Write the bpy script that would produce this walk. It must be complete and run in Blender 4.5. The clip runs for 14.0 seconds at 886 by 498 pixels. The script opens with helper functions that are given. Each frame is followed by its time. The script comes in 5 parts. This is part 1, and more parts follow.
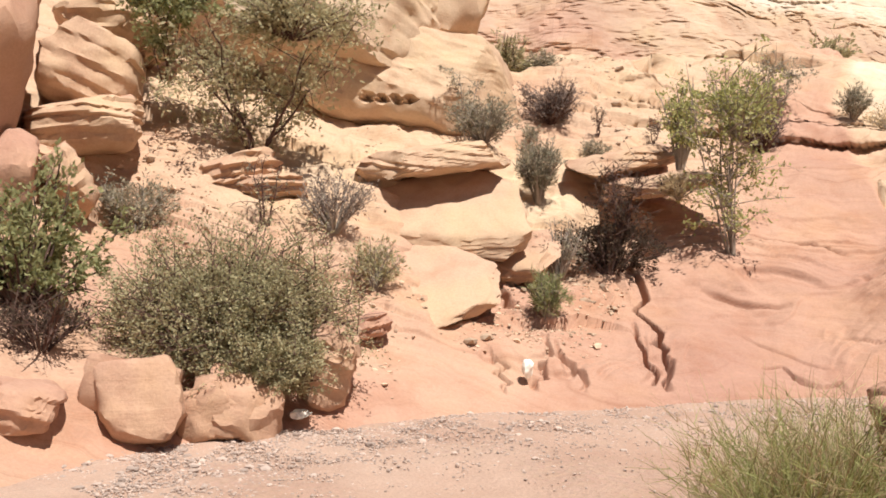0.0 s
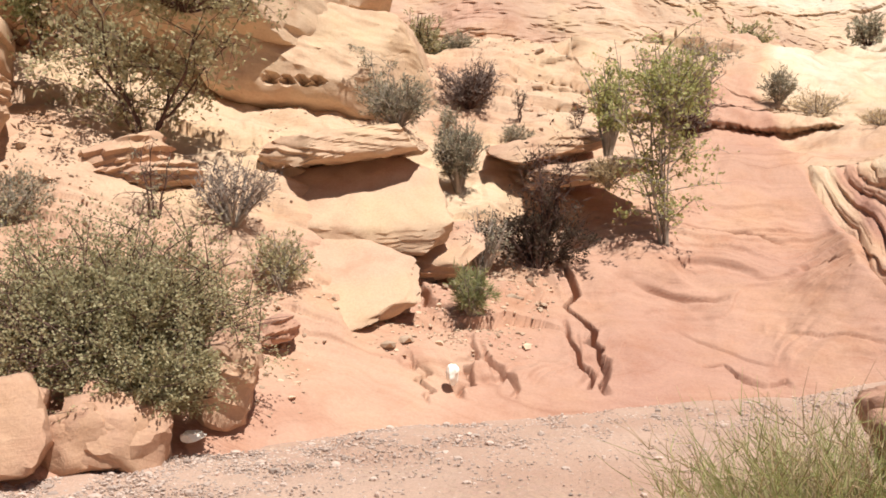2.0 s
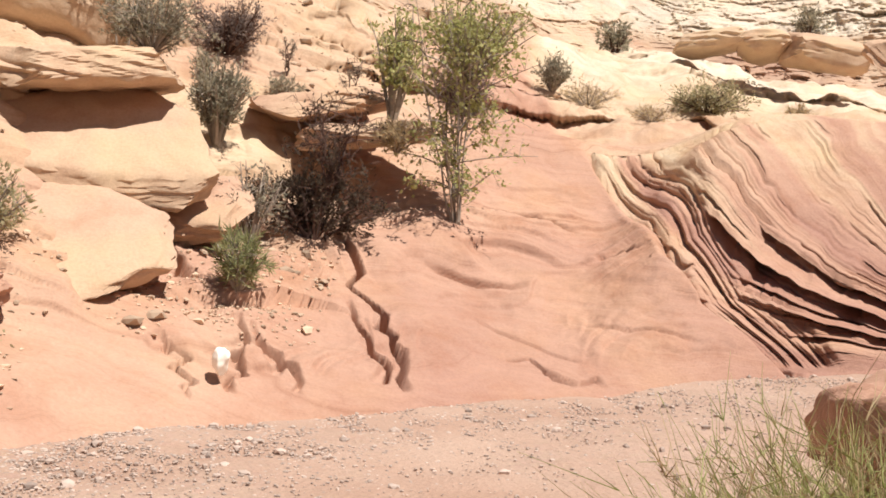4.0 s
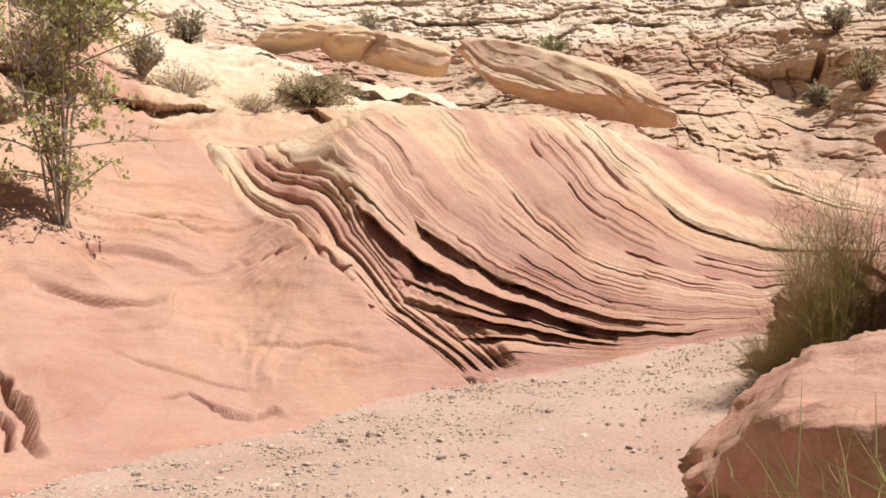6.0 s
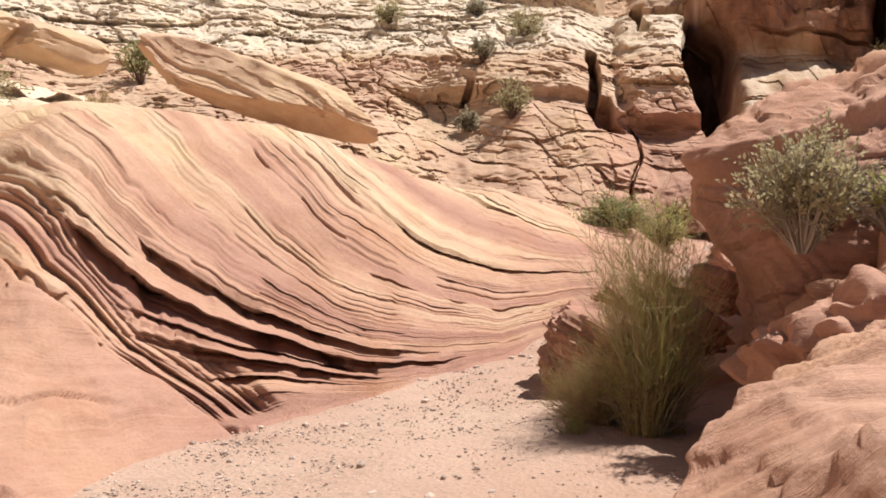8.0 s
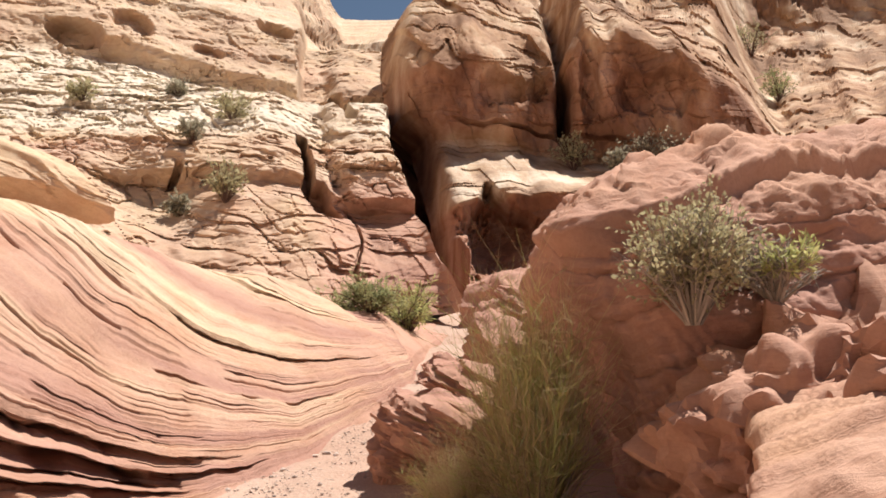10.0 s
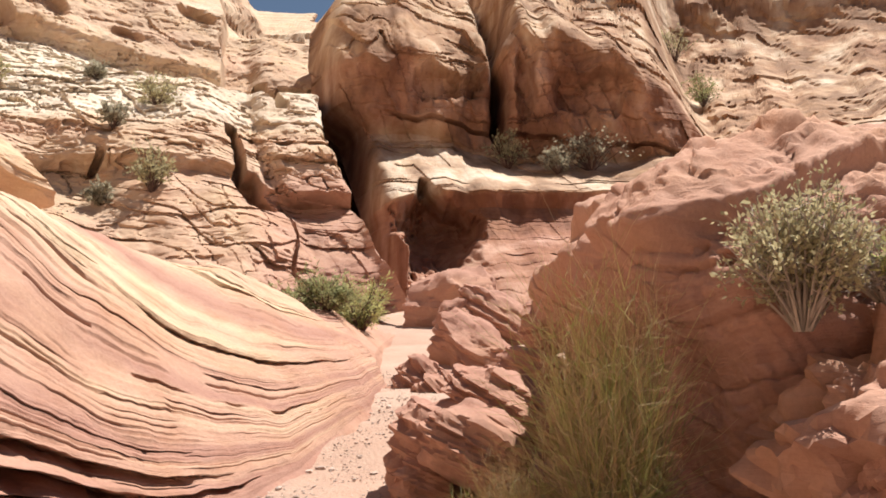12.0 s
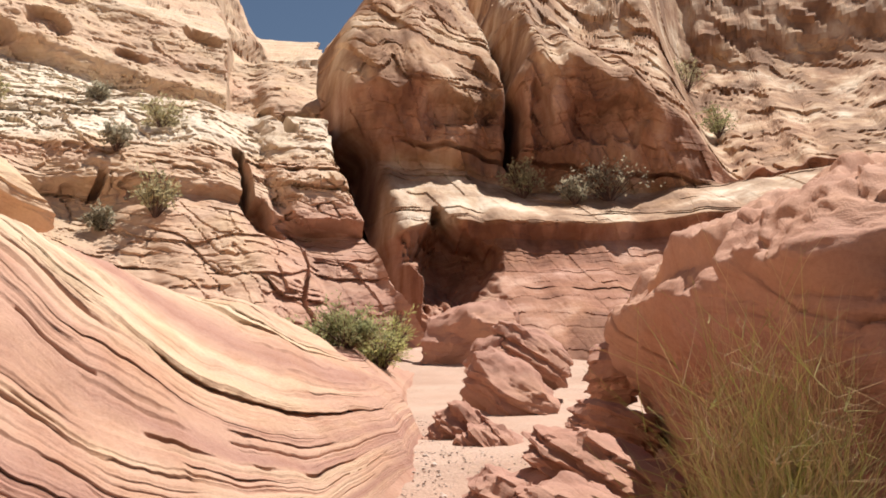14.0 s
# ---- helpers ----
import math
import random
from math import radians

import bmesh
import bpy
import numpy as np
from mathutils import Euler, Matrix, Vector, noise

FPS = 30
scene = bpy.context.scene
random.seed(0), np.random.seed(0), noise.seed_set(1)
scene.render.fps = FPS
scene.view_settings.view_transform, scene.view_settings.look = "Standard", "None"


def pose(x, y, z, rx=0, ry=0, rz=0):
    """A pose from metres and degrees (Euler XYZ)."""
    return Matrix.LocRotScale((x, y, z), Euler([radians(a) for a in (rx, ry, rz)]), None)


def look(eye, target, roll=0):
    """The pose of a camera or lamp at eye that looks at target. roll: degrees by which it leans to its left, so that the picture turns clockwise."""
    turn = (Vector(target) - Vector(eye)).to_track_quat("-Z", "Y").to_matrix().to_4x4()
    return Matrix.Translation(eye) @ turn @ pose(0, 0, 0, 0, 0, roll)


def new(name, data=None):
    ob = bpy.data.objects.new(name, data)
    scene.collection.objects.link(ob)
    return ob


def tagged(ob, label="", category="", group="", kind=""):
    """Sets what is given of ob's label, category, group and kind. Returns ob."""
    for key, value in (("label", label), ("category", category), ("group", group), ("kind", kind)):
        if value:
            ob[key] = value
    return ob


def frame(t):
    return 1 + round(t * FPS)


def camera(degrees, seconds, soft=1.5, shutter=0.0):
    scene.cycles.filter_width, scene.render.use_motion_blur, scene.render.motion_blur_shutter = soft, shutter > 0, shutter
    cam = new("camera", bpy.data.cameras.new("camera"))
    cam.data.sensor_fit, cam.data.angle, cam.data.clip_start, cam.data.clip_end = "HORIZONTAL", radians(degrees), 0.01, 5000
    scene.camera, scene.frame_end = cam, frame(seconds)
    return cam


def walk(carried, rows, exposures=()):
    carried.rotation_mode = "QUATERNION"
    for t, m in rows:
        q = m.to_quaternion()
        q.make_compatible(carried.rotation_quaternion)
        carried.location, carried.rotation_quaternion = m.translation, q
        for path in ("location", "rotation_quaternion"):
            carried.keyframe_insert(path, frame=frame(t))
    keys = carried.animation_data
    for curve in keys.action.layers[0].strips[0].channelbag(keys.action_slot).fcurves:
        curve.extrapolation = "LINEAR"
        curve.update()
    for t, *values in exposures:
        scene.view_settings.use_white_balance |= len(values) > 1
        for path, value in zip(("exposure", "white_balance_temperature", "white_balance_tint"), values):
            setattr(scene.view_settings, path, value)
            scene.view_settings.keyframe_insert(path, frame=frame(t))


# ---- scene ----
# camera and walk
cam = camera(48.1, 14.0, 1.75)
PATH = [
    (0, look((0.081, -0.004, 1.538), (-0.220, 9.992, 1.516), 0.47)),
    (0.5, look((0.041, 0.227, 1.569), (-0.145, 10.225, 1.603), 1.62)),
    (1, look((-0.026, 0.466, 1.541), (0.256, 10.457, 1.862), 1.40)),
    (1.5, look((-0.181, 0.880, 1.658), (0.397, 10.860, 1.900), 0.82)),
    (2, look((0.041, 1.049, 1.522), (0.620, 11.032, 1.446), -0.28)),
    (2.2, look((-0.024, 1.193, 1.488), (0.822, 11.154, 1.225), 0.55)),
    (4.3, look((-0.315, 3.223, 1.197), (3.654, 12.401, 1.128), 2.46)),
    (4.5, look((-0.318, 3.399, 1.207), (4.080, 12.376, 0.933), 2.15)),
    (5, look((-0.373, 3.878, 1.173), (5.148, 12.215, 1.291), 1.85)),
    (5.5, look((-0.392, 4.310, 1.138), (6.221, 11.806, 1.405), 1.41)),
    (6, look((-0.333, 4.833, 1.136), (6.863, 11.773, 1.352), 0.71)),
    (6.5, look((-0.394, 5.225, 1.148), (7.658, 11.147, 1.463), 0.35)),
    (7, look((-0.271, 5.647, 1.134), (8.353, 10.679, 1.692), 0.80)),
    (7.5, look((-0.159, 6.059, 1.171), (8.800, 10.486, 1.545), 1.20)),
    (8, look((-0.107, 6.477, 1.191), (9.161, 10.207, 1.619), 0.09)),
    (8.5, look((0.066, 6.869, 1.212), (9.570, 9.829, 2.165), -1.19)),
    (9, look((0.178, 7.191, 1.215), (9.817, 9.665, 2.203), 0.53)),
    (9.2, look((0.213, 7.307, 1.201), (9.948, 9.341, 2.246), -0.17)),
    (11.3, look((0.857, 8.472, 1.296), (10.756, 8.259, 2.695), -2.78)),
    (11.5, look((0.945, 8.532, 1.310), (10.839, 8.353, 2.751), -2.55)),
    (12, look((1.253, 8.712, 1.308), (11.174, 8.321, 2.500), -2.33)),
    (12.5, look((1.568, 8.886, 1.370), (11.485, 8.450, 2.580), -1.45)),
    (13, look((1.854, 8.951, 1.418), (11.807, 8.915, 2.385), 0.82)),
    (13.5, look((2.063, 9.072, 1.471), (11.993, 8.910, 2.641), -0.95)),
    (14, look((2.491, 9.167, 1.504), (12.369, 8.736, 3.001), -1.68)),
]
# the camera opens up as the walk turns to the shaded wall
walk(cam, PATH, ((0, 0.40), (4.5, 0.40), (7.5, 0.46), (9.0, 0.60), (11.5, 0.76), (13.0, 0.72), (14.0, 0.64)))

# world, sun, exposure
SUN_FROM = Vector((0.26, -0.40, 1.0)).normalized()
world = bpy.data.worlds.new("sky")
scene.world = world
world.use_nodes = True
wn = world.node_tree
sky = wn.nodes.new("ShaderNodeTexSky")
sky.sky_type, sky.sun_disc = "NISHITA", False
sky.sun_elevation = math.asin(SUN_FROM.z)
sky.sun_rotation = math.atan2(SUN_FROM.x, SUN_FROM.y)
sky.dust_density = 0.6
wn.nodes["Background"].inputs[1].default_value = 0.036
wn.links.new(sky.outputs[0], wn.nodes["Background"].inputs[0])
sun = new("sun", bpy.data.lights.new("sun", "SUN"))
sun.data.energy, sun.data.angle, sun.data.color = 5.0, radians(0.5), (1.0, 0.955, 0.885)
sun.matrix_world = look(SUN_FROM * 80, (0, 0, 0))


# ---------------------------------------------------------------- materials
def material(name, rough=0.9):
    m = bpy.data.materials.new(name)
    m.use_nodes = True
    bsdf = m.node_tree.nodes["Principled BSDF"]
    bsdf.inputs["Roughness"].default_value = rough
    bsdf.inputs["Specular IOR Level"].default_value = 0.2
    return m, m.node_tree, bsdf


def node(tree, kind, **values):
    n = tree.nodes.new("ShaderNode" + kind)
    for key, value in values.items():
        setattr(n, key, value)
    return n


def noise_tex(tree, scale, detail=6, rough=0.6, vec=None, stretch=None):
    n = node(tree, "TexNoise")
    n.inputs["Scale"].default_value, n.inputs["Detail"].default_value, n.inputs["Roughness"].default_value = scale, detail, rough
    if vec is None:
        vec = node(tree, "TexCoord").outputs["Object"]
    if stretch:
        mp = node(tree, "Mapping")
        mp.inputs["Scale"].default_value = stretch
        tree.links.new(vec, mp.inputs[0])
        vec = mp.outputs[0]
    tree.links.new(vec, n.inputs["Vector"])
    return n.outputs["Fac"]


def ramp(tree, fac, stops):
    r = node(tree, "ValToRGB")
    while len(r.color_ramp.elements) < len(stops):
        r.color_ramp.elements.new(0.5)
    for e, (p, c) in zip(r.color_ramp.elements, stops):
        e.position, e.color = p, (*c, 1)
    tree.links.new(fac, r.inputs[0])
    return r.outputs[0]


def mix(tree, kind, fac, a, b):
    m = node(tree, "MixRGB", blend_type=kind)
    for sock, v in zip(m.inputs, (fac, a, b)):
        if isinstance(v, (int, float)):
            sock.default_value = v
        elif isinstance(v, tuple):
            sock.default_value = (*v, 1)
        else:
            tree.links.new(v, sock)
    return m.outputs[0]


def bump(tree, bsdf, height, strength, distance, before=None):
    b = node(tree, "Bump")
    b.inputs["Strength"].default_value, b.inputs["Distance"].default_value = strength, distance
    tree.links.new(height, b.inputs["Height"])
    if before:
        tree.links.new(before, b.inputs["Normal"])
    tree.links.new(b.outputs[0], bsdf.inputs["Normal"])
    return b.outputs[0]


def sandstone(name, colours, band=1.0, varnish=0.0):
    """Bedded sandstone: tone and bed come with the mesh."""
    m, t, bsdf = material(name, 0.92)
    tone = node(t, "Attribute", attribute_name="tone").outputs["Fac"]
    bed = node(t, "Attribute", attribute_name="bed").outputs["Fac"]
    big = noise_tex(t, 0.35, 4, 0.55)
    add = node(t, "Math", operation="MULTIPLY_ADD")
    t.links.new(big, add.inputs[0])
    add.inputs[1].default_value, add.inputs[2].default_value = 0.5, -0.25
    total = node(t, "Math", operation="ADD")
    t.links.new(tone, total.inputs[0])
    t.links.new(add.outputs[0], total.inputs[1])
    col = ramp(t, total.outputs[0], colours)
    warm = ramp(t, noise_tex(t, 0.9, 5, 0.6), [(0.48, (1, 1, 1)), (0.68, (1.04, 0.98, 0.72))])
    col = mix(t, "MULTIPLY", 0.3, col, warm)
    comb = node(t, "CombineXYZ")
    t.links.new(bed, comb.inputs[0])
    fine = noise_tex(t, 11.0, 6, 0.75, comb.outputs[0])
    lines = ramp(t, fine, [(0.32, (0.66, 0.54, 0.48)), (0.46, (0.97, 0.95, 0.93)), (0.56, (1, 1, 1)), (0.70, (1.10, 1.07, 1.0))])
    col = mix(t, "MULTIPLY", 0.85 * band, col, lines)
    grain = noise_tex(t, 38, 5, 0.7)
    col = mix(t, "MULTIPLY", 0.5, col, ramp(t, grain, [(0.25, (0.74, 0.70, 0.68)), (0.6, (1.06, 1.05, 1.04))]))
    stain = noise_tex(t, 1.7, 7, 0.68)
    col = mix(t, "MULTIPLY", 0.6, col, ramp(t, stain, [(0.30, (0.80, 0.66, 0.58)), (0.52, (1, 1, 1)), (0.8, (1.05, 1.04, 1.0))]))
    if varnish:
        dark = noise_tex(t, 0.5, 5, 0.6, stretch=(1.0, 1.0, 0.45))
        col = mix(t, "MULTIPLY", varnish, col, ramp(t, dark, [(0.40, (0.36, 0.25, 0.20)), (0.50, (0.62, 0.48, 0.40)), (0.66, (1, 1, 1))]))
    t.links.new(col, bsdf.inputs["Base Color"])
    b1 = bump(t, bsdf, fine, 0.7 * band, 0.03)
    b2 = bump(t, bsdf, stain, 0.45, 0.05, b1)
    bump(t, bsdf, grain, 0.5, 0.012, b2)
    return m


PINK, SALMON, CREAM, WHITE = (0.385, 0.217, 0.168), (0.485, 0.298, 0.218), (0.580, 0.430, 0.300), (0.67, 0.595, 0.485)
SCALE = [(0.0, PINK), (0.33, SALMON), (0.66, CREAM), (1.0, WHITE)]
rock_mat = sandstone("bedded_sandstone", SCALE)
PALE = [(0.0, (0.41, 0.235, 0.185)), (0.33, (0.50, 0.325, 0.25)), (0.66, (0.585, 0.45, 0.33)), (1.0, (0.68, 0.61, 0.51))]
cliff_mat = sandstone("cliff_sandstone", PALE, 0.8, 0.3)
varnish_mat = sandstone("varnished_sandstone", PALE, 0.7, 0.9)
boulder_mat = sandstone("boulder_sandstone", SCALE, 0.4)


def plain(name, a, b, scale, rough=0.85, relief=0.01):
    m, t, bsdf = material(name, rough)
    n = noise_tex(t, scale, 6, 0.7)
    col = mix(t, "MIX", n, a, b)
    g = node(t, "NewGeometry").outputs["Random Per Island"]
    col = mix(t, "MULTIPLY", 1.0, col, ramp(t, g, [(0.0, (0.62, 0.62, 0.62)), (1.0, (1.3, 1.3, 1.3))]))
    t.links.new(col, bsdf.inputs["Base Color"])
    bump(t, bsdf, n, 0.5, relief)
    return m


def ground_material():
    m, t, bsdf = material("wash_sand", 0.95)
    big = noise_tex(t, 0.5, 5, 0.6)
    col = ramp(t, big, [(0.3, (0.40, 0.255, 0.19)), (0.5, (0.45, 0.31, 0.24)), (0.72, (0.50, 0.365, 0.29))])
    peb = node(t, "TexVoronoi")
    peb.inputs["Scale"].default_value = 26
    t.links.new(node(t, "TexCoord").outputs["Object"], peb.inputs["Vector"])
    tint = mix(t, "MIX", 0.5, (1, 1, 1), peb.outputs["Color"])
    gravel = ramp(t, noise_tex(t, 0.8, 4, 0.6), [(0.42, (0, 0, 0)), (0.6, (0.45, 0.45, 0.45))])
    col = mix(t, "MULTIPLY", gravel, col, mix(t, "SATURATION", 0.8, tint, (0.5, 0.5, 0.5)))
    grain = noise_tex(t, 60, 5, 0.75)
    col = mix(t, "MULTIPLY", 0.6, col, ramp(t, grain, [(0.25, (0.66, 0.62, 0.60)), (0.62, (1.08, 1.07, 1.06))]))
    t.links.new(col, bsdf.inputs["Base Color"])
    b1 = bump(t, bsdf, peb.outputs["Distance"], 0.35, 0.02)
    bump(t, bsdf, grain, 0.5, 0.012, b1)
    return m


sand_mat = ground_material()
pebble_mat = plain("pebbles", (0.39, 0.285, 0.235), (0.53, 0.43, 0.37), 14)
chip_mat = plain("rock_chips", (0.48, 0.335, 0.235), (0.59, 0.44, 0.32), 9)
pale_stone_mat = plain("pale_stone", (0.74, 0.70, 0.62), (0.82, 0.79, 0.72), 9)


def leaf(name, a, b):
    m, t, bsdf = material(name, 0.7)
    g = node(t, "NewGeometry").outputs["Random Per Island"]
    col = mix(t, "MIX", g, a, b)
    t.links.new(col, bsdf.inputs["Base Color"])
    thin = node(t, "BsdfTranslucent")
    t.links.new(col, thin.inputs["Color"])
    both = node(t, "MixShader")
    both.inputs[0].default_value = 0.45
    t.links.new(bsdf.outputs[0], both.inputs[1])
    t.links.new(thin.outputs[0], both.inputs[2])
    t.links.new(both.outputs[0], t.nodes["Material Output"].inputs["Surface"])
    return m


olive_mat = leaf("olive_leaves", (0.38, 0.345, 0.20), (0.52, 0.465, 0.285))
green_mat = leaf("green_leaves", (0.22, 0.23, 0.10), (0.43, 0.43, 0.22))
lime_mat = leaf("lime_leaves", (0.33, 0.34, 0.12), (0.57, 0.56, 0.26))
grey_mat = leaf("grey_leaves", (0.26, 0.23, 0.165), (0.46, 0.42, 0.31))
mauve_mat = leaf("mauve_twigs", (0.18, 0.135, 0.12), (0.34, 0.27, 0.23))
straw_mat = leaf("straw_stems", (0.42, 0.31, 0.18), (0.62, 0.49, 0.30))
dark_leaf_mat = leaf("dark_scrub", (0.06, 0.042, 0.032), (0.13, 0.095, 0.065))
bark_mat = plain("dark_bark", (0.085, 0.045, 0.036), (0.16, 0.10, 0.08), 30)
pale_bark_mat = plain("grey_bark", (0.26, 0.21, 0.17), (0.40, 0.34, 0.28), 30)


# ---------------------------------------------------------------- numeric noise
def lattice(ix, iy, iz, seed):
    h = (ix * 374761393 + iy * 668265263 + iz * 2147483647 + seed * 144665) & 0xFFFFFFFF
    h = ((h ^ (h >> 13)) * 1274126177) & 0xFFFFFFFF
    h = ((h ^ (h >> 16)) * 2246822519) & 0xFFFFFFFF
    return ((h ^ (h >> 15)) & 0xFFFFFF) / 8388607.5 - 1.0


def vnoise(x, y, z, seed=0):
    x, y, z = np.broadcast_arrays(np.asarray(x, float), np.asarray(y, float), np.asarray(z, float))
    fx, fy, fz = np.floor(x), np.floor(y), np.floor(z)
    ix, iy, iz = fx.astype(np.int64), fy.astype(np.int64), fz.astype(np.int64)
    ux, uy, uz = [(d * d * d * (d * (d * 6 - 15) + 10)) for d in (x - fx, y - fy, z - fz)]
    out = 0.0
    for a in (0, 1):
        for b in (0, 1):
            for c in (0, 1):
                w = (ux if a else 1 - ux) * (uy if b else 1 - uy) * (uz if c else 1 - uz)
                out = out + w * lattice(ix + a, iy + b, iz + c, seed)
    return out


def fbm(x, y, z, octaves=4, seed=0, gain=0.5):
    total, amp, f = 0.0, 1.0, 1.0
    for o in range(octaves):
        total = total + amp * vnoise(x * f, y * f, z * f, seed + 17 * o)
        amp, f = amp * gain, f * 2.03
    return total


def smooth(a, b, x):
    t = np.clip((x - a) / (b - a), 0, 1)
    return t * t * (3 - 2 * t)


def ledges(b, seed=0, sharp=0.75):
    """Uneven steps along b: each bed juts out at once over the one below and dies away slowly. 0 to 1."""
    b = b + 0.35 * vnoise(b * 0.7, 0, 0, seed + 5)
    f = b - np.floor(b)
    size = 0.35 + 0.65 * (0.5 + 0.5 * lattice(np.floor(b).astype(np.int64), 3, 1, seed))
    return np.where(f < 1 - sharp, f / (1 - sharp), (1 - f) / sharp) * size


def undercut(b, along, seed=0, wide=0.5):
    """Hollows that deepen up to the lip of the bed above, each bed with its own strength and length. 0 down to -1."""
    b = b + 0.4 * vnoise(b * 0.8, 0, 0, seed + 5)
    idx = np.floor(b).astype(np.int64)
    f = b - idx
    size = (0.5 + 0.5 * lattice(idx, 3, 1, seed)) ** 1.6
    mask = smooth(-0.45, 0.15, vnoise(along * 0.75, idx * 7.31, 0.5, seed + 9))
    return -np.clip((f - 1 + wide) / wide, 0, 1) ** 2 * size * mask


def grid_object(name, P, mat, soft=True, **attributes):
    """A mesh from a grid of places P (rows, columns, 3) with its named point attributes."""
    n, m = P.shape[:2]
    idx = np.arange(n * m).reshape(n, m)
    quads = np.stack([idx[:-1, :-1], idx[:-1, 1:], idx[1:, 1:], idx[1:, :-1]], -1).reshape(-1, 4)
    me = bpy.data.meshes.new(name)
    me.vertices.add(n * m)
    me.vertices.foreach_set("co", P.reshape(-1).astype(np.float32))
    me.loops.add(quads.size)
    me.loops.foreach_set("vertex_index", quads.reshape(-1).astype(np.int32))
    me.polygons.add(len(quads))
    me.polygons.foreach_set("loop_start", (np.arange(len(quads)) * 4).astype(np.int32))
    me.polygons.foreach_set("use_smooth", np.full(len(quads), soft))
    me.update(calc_edges=True)
    for key, values in attributes.items():
        at = me.attributes.new(key, "FLOAT", "POINT")
        at.data.foreach_set("value", np.broadcast_to(values, (n, m)).reshape(-1).astype(np.float32))
    me.materials.append(mat)
    return new(name, me)


def grid_normals(P):
    du, dv = np.gradient(P, axis=0), np.gradient(P, axis=1)
    nrm = np.cross(du, dv)
    return nrm / np.maximum(np.linalg.norm(nrm, axis=-1, keepdims=True), 1e-9)


def part(name, bm, mat, parent=None, label=""):
    me = bpy.data.meshes.new(name)
    bm.to_mesh(me)
    bm.free()
    me.materials.append(mat)
    ob = new(name, me)
    ob.parent = parent
    if label:
        tagged(ob, label)
    return ob


# ---------------------------------------------------------------- the ground of the wash
CX, CY = -0.4, 5.2  # the bend of the wash, round which its outer bank curves


def base_radius(a):
    return np.interp(a, (-90, -62, -11, 0, 12, 25, 40, 48, 58, 65.6, 71.4, 74.5, 79.3, 84),
                     (3.2, 3.1, 3.55, 3.95, 4.6, 5.4, 6.9, 8.0, 9.2, 10.65, 12.2, 14.2, 20.4, 27))


def base_height(a):
    return np.interp(a, (-90, 25, 40, 48, 58, 65.6, 71.4, 74.5, 79.3, 84), (0.1, 0.05, 0.0, 0.15, 0.33, 0.53, 0.95, 1.15, 1.75, 2.4))


def floor_height(x, y):
    """The bed of the wash: level by the bend, rising up the wash."""
    up = np.interp(x, (-30, 4, 7, 9.3, 11.2, 13.3, 19.6, 30, 60), (-0.1, 0.0, 0.3, 0.53, 0.95, 1.15, 1.77, 3.2, 5.0))
    return up - 0.10 * np.exp(-((x - 0.3) ** 2 + (y - 5) ** 2) / 14) + 0.03 * fbm(x * 0.6, y * 0.6, 0, 3, 3)


def ground_grid(x, y):
    X, Y = np.meshgrid(x, y, indexing="ij")
    far = smooth(45, 200, np.hypot(X, Y))
    Z = floor_height(X, Y) * (1 - far) + 0.012 * fbm(X * 4, Y * 4, 0, 3, 8)
    return np.stack([X, Y, Z], -1)


gx = np.concatenate([-np.geomspace(3000, 8, 26), np.arange(-7.9, 20, 0.09), np.geomspace(20.2, 3000, 40)])
gy = np.concatenate([-np.geomspace(3000, 4, 26), np.arange(-3.9, 13, 0.09), np.geomspace(13.2, 3000, 40)])
tagged(grid_object("ground", ground_grid(gx, gy), sand_mat), "pink sandy gravel bed of a dry desert wash", "ground", kind="structure")


# ---------------------------------------------------------------- the outer bank: slickrock slope and cross-bedded face
STEPS = (0, 0.3, 1.0, 2.0, 3.0, 3.6, 5.0, 6.6, 8.0, 12.0, 20.0)
RISES = {
    -75: (0, 0.35, 0.7, 1.3, 2.0, 2.5, 3.6, 4.6, 5.4, 8.0, 12.0),
    -22: (0, 0.40, 0.7, 1.1, 1.8, 2.3, 3.3, 4.2, 5.0, 7.5, 12.0),
    -6: (0, 0.25, 0.45, 0.8, 1.6, 2.1, 3.1, 3.6, 4.4, 6.0, 7.0),
    4: (0, 0.12, 0.32, 0.75, 1.3, 1.6, 2.4, 3.5, 4.6, 5.4, 5.6),
    14: (0, 0.10, 0.30, 0.80, 1.35, 1.6, 2.3, 3.6, 4.6, 5.5, 5.4),
    25: (0, 0.12, 0.40, 0.85, 1.4, 1.7, 2.3, 2.9, 3.8, 5.7, 6.0),
    35: (0, 0.12, 0.40, 0.85, 1.35, 1.65, 2.45, 2.8, 3.2, 4.9, 6.9),
    44: (0, 0.22, 0.72, 1.62, 2.50, 2.86, 3.1, 3.2, 3.35, 4.3, 5.9),
    54: (0, 0.28, 0.85, 1.70, 2.45, 2.75, 2.95, 2.95, 3.0, 3.8, 4.6),
    66: (0, 0.28, 0.80, 1.40, 1.90, 2.05, 2.1, 2.0, 2.0, 2.6, 3.8),
    74: (0, 0.20, 0.45, 0.75, 1.0, 1.1, 1.1, 1.1, 1.2, 2.0, 3.4),
    84: (0, 0.10, 0.15, 0.20, 0.3, 0.3, 0.5, 0.8, 1.2, 2.0, 3.4),
}
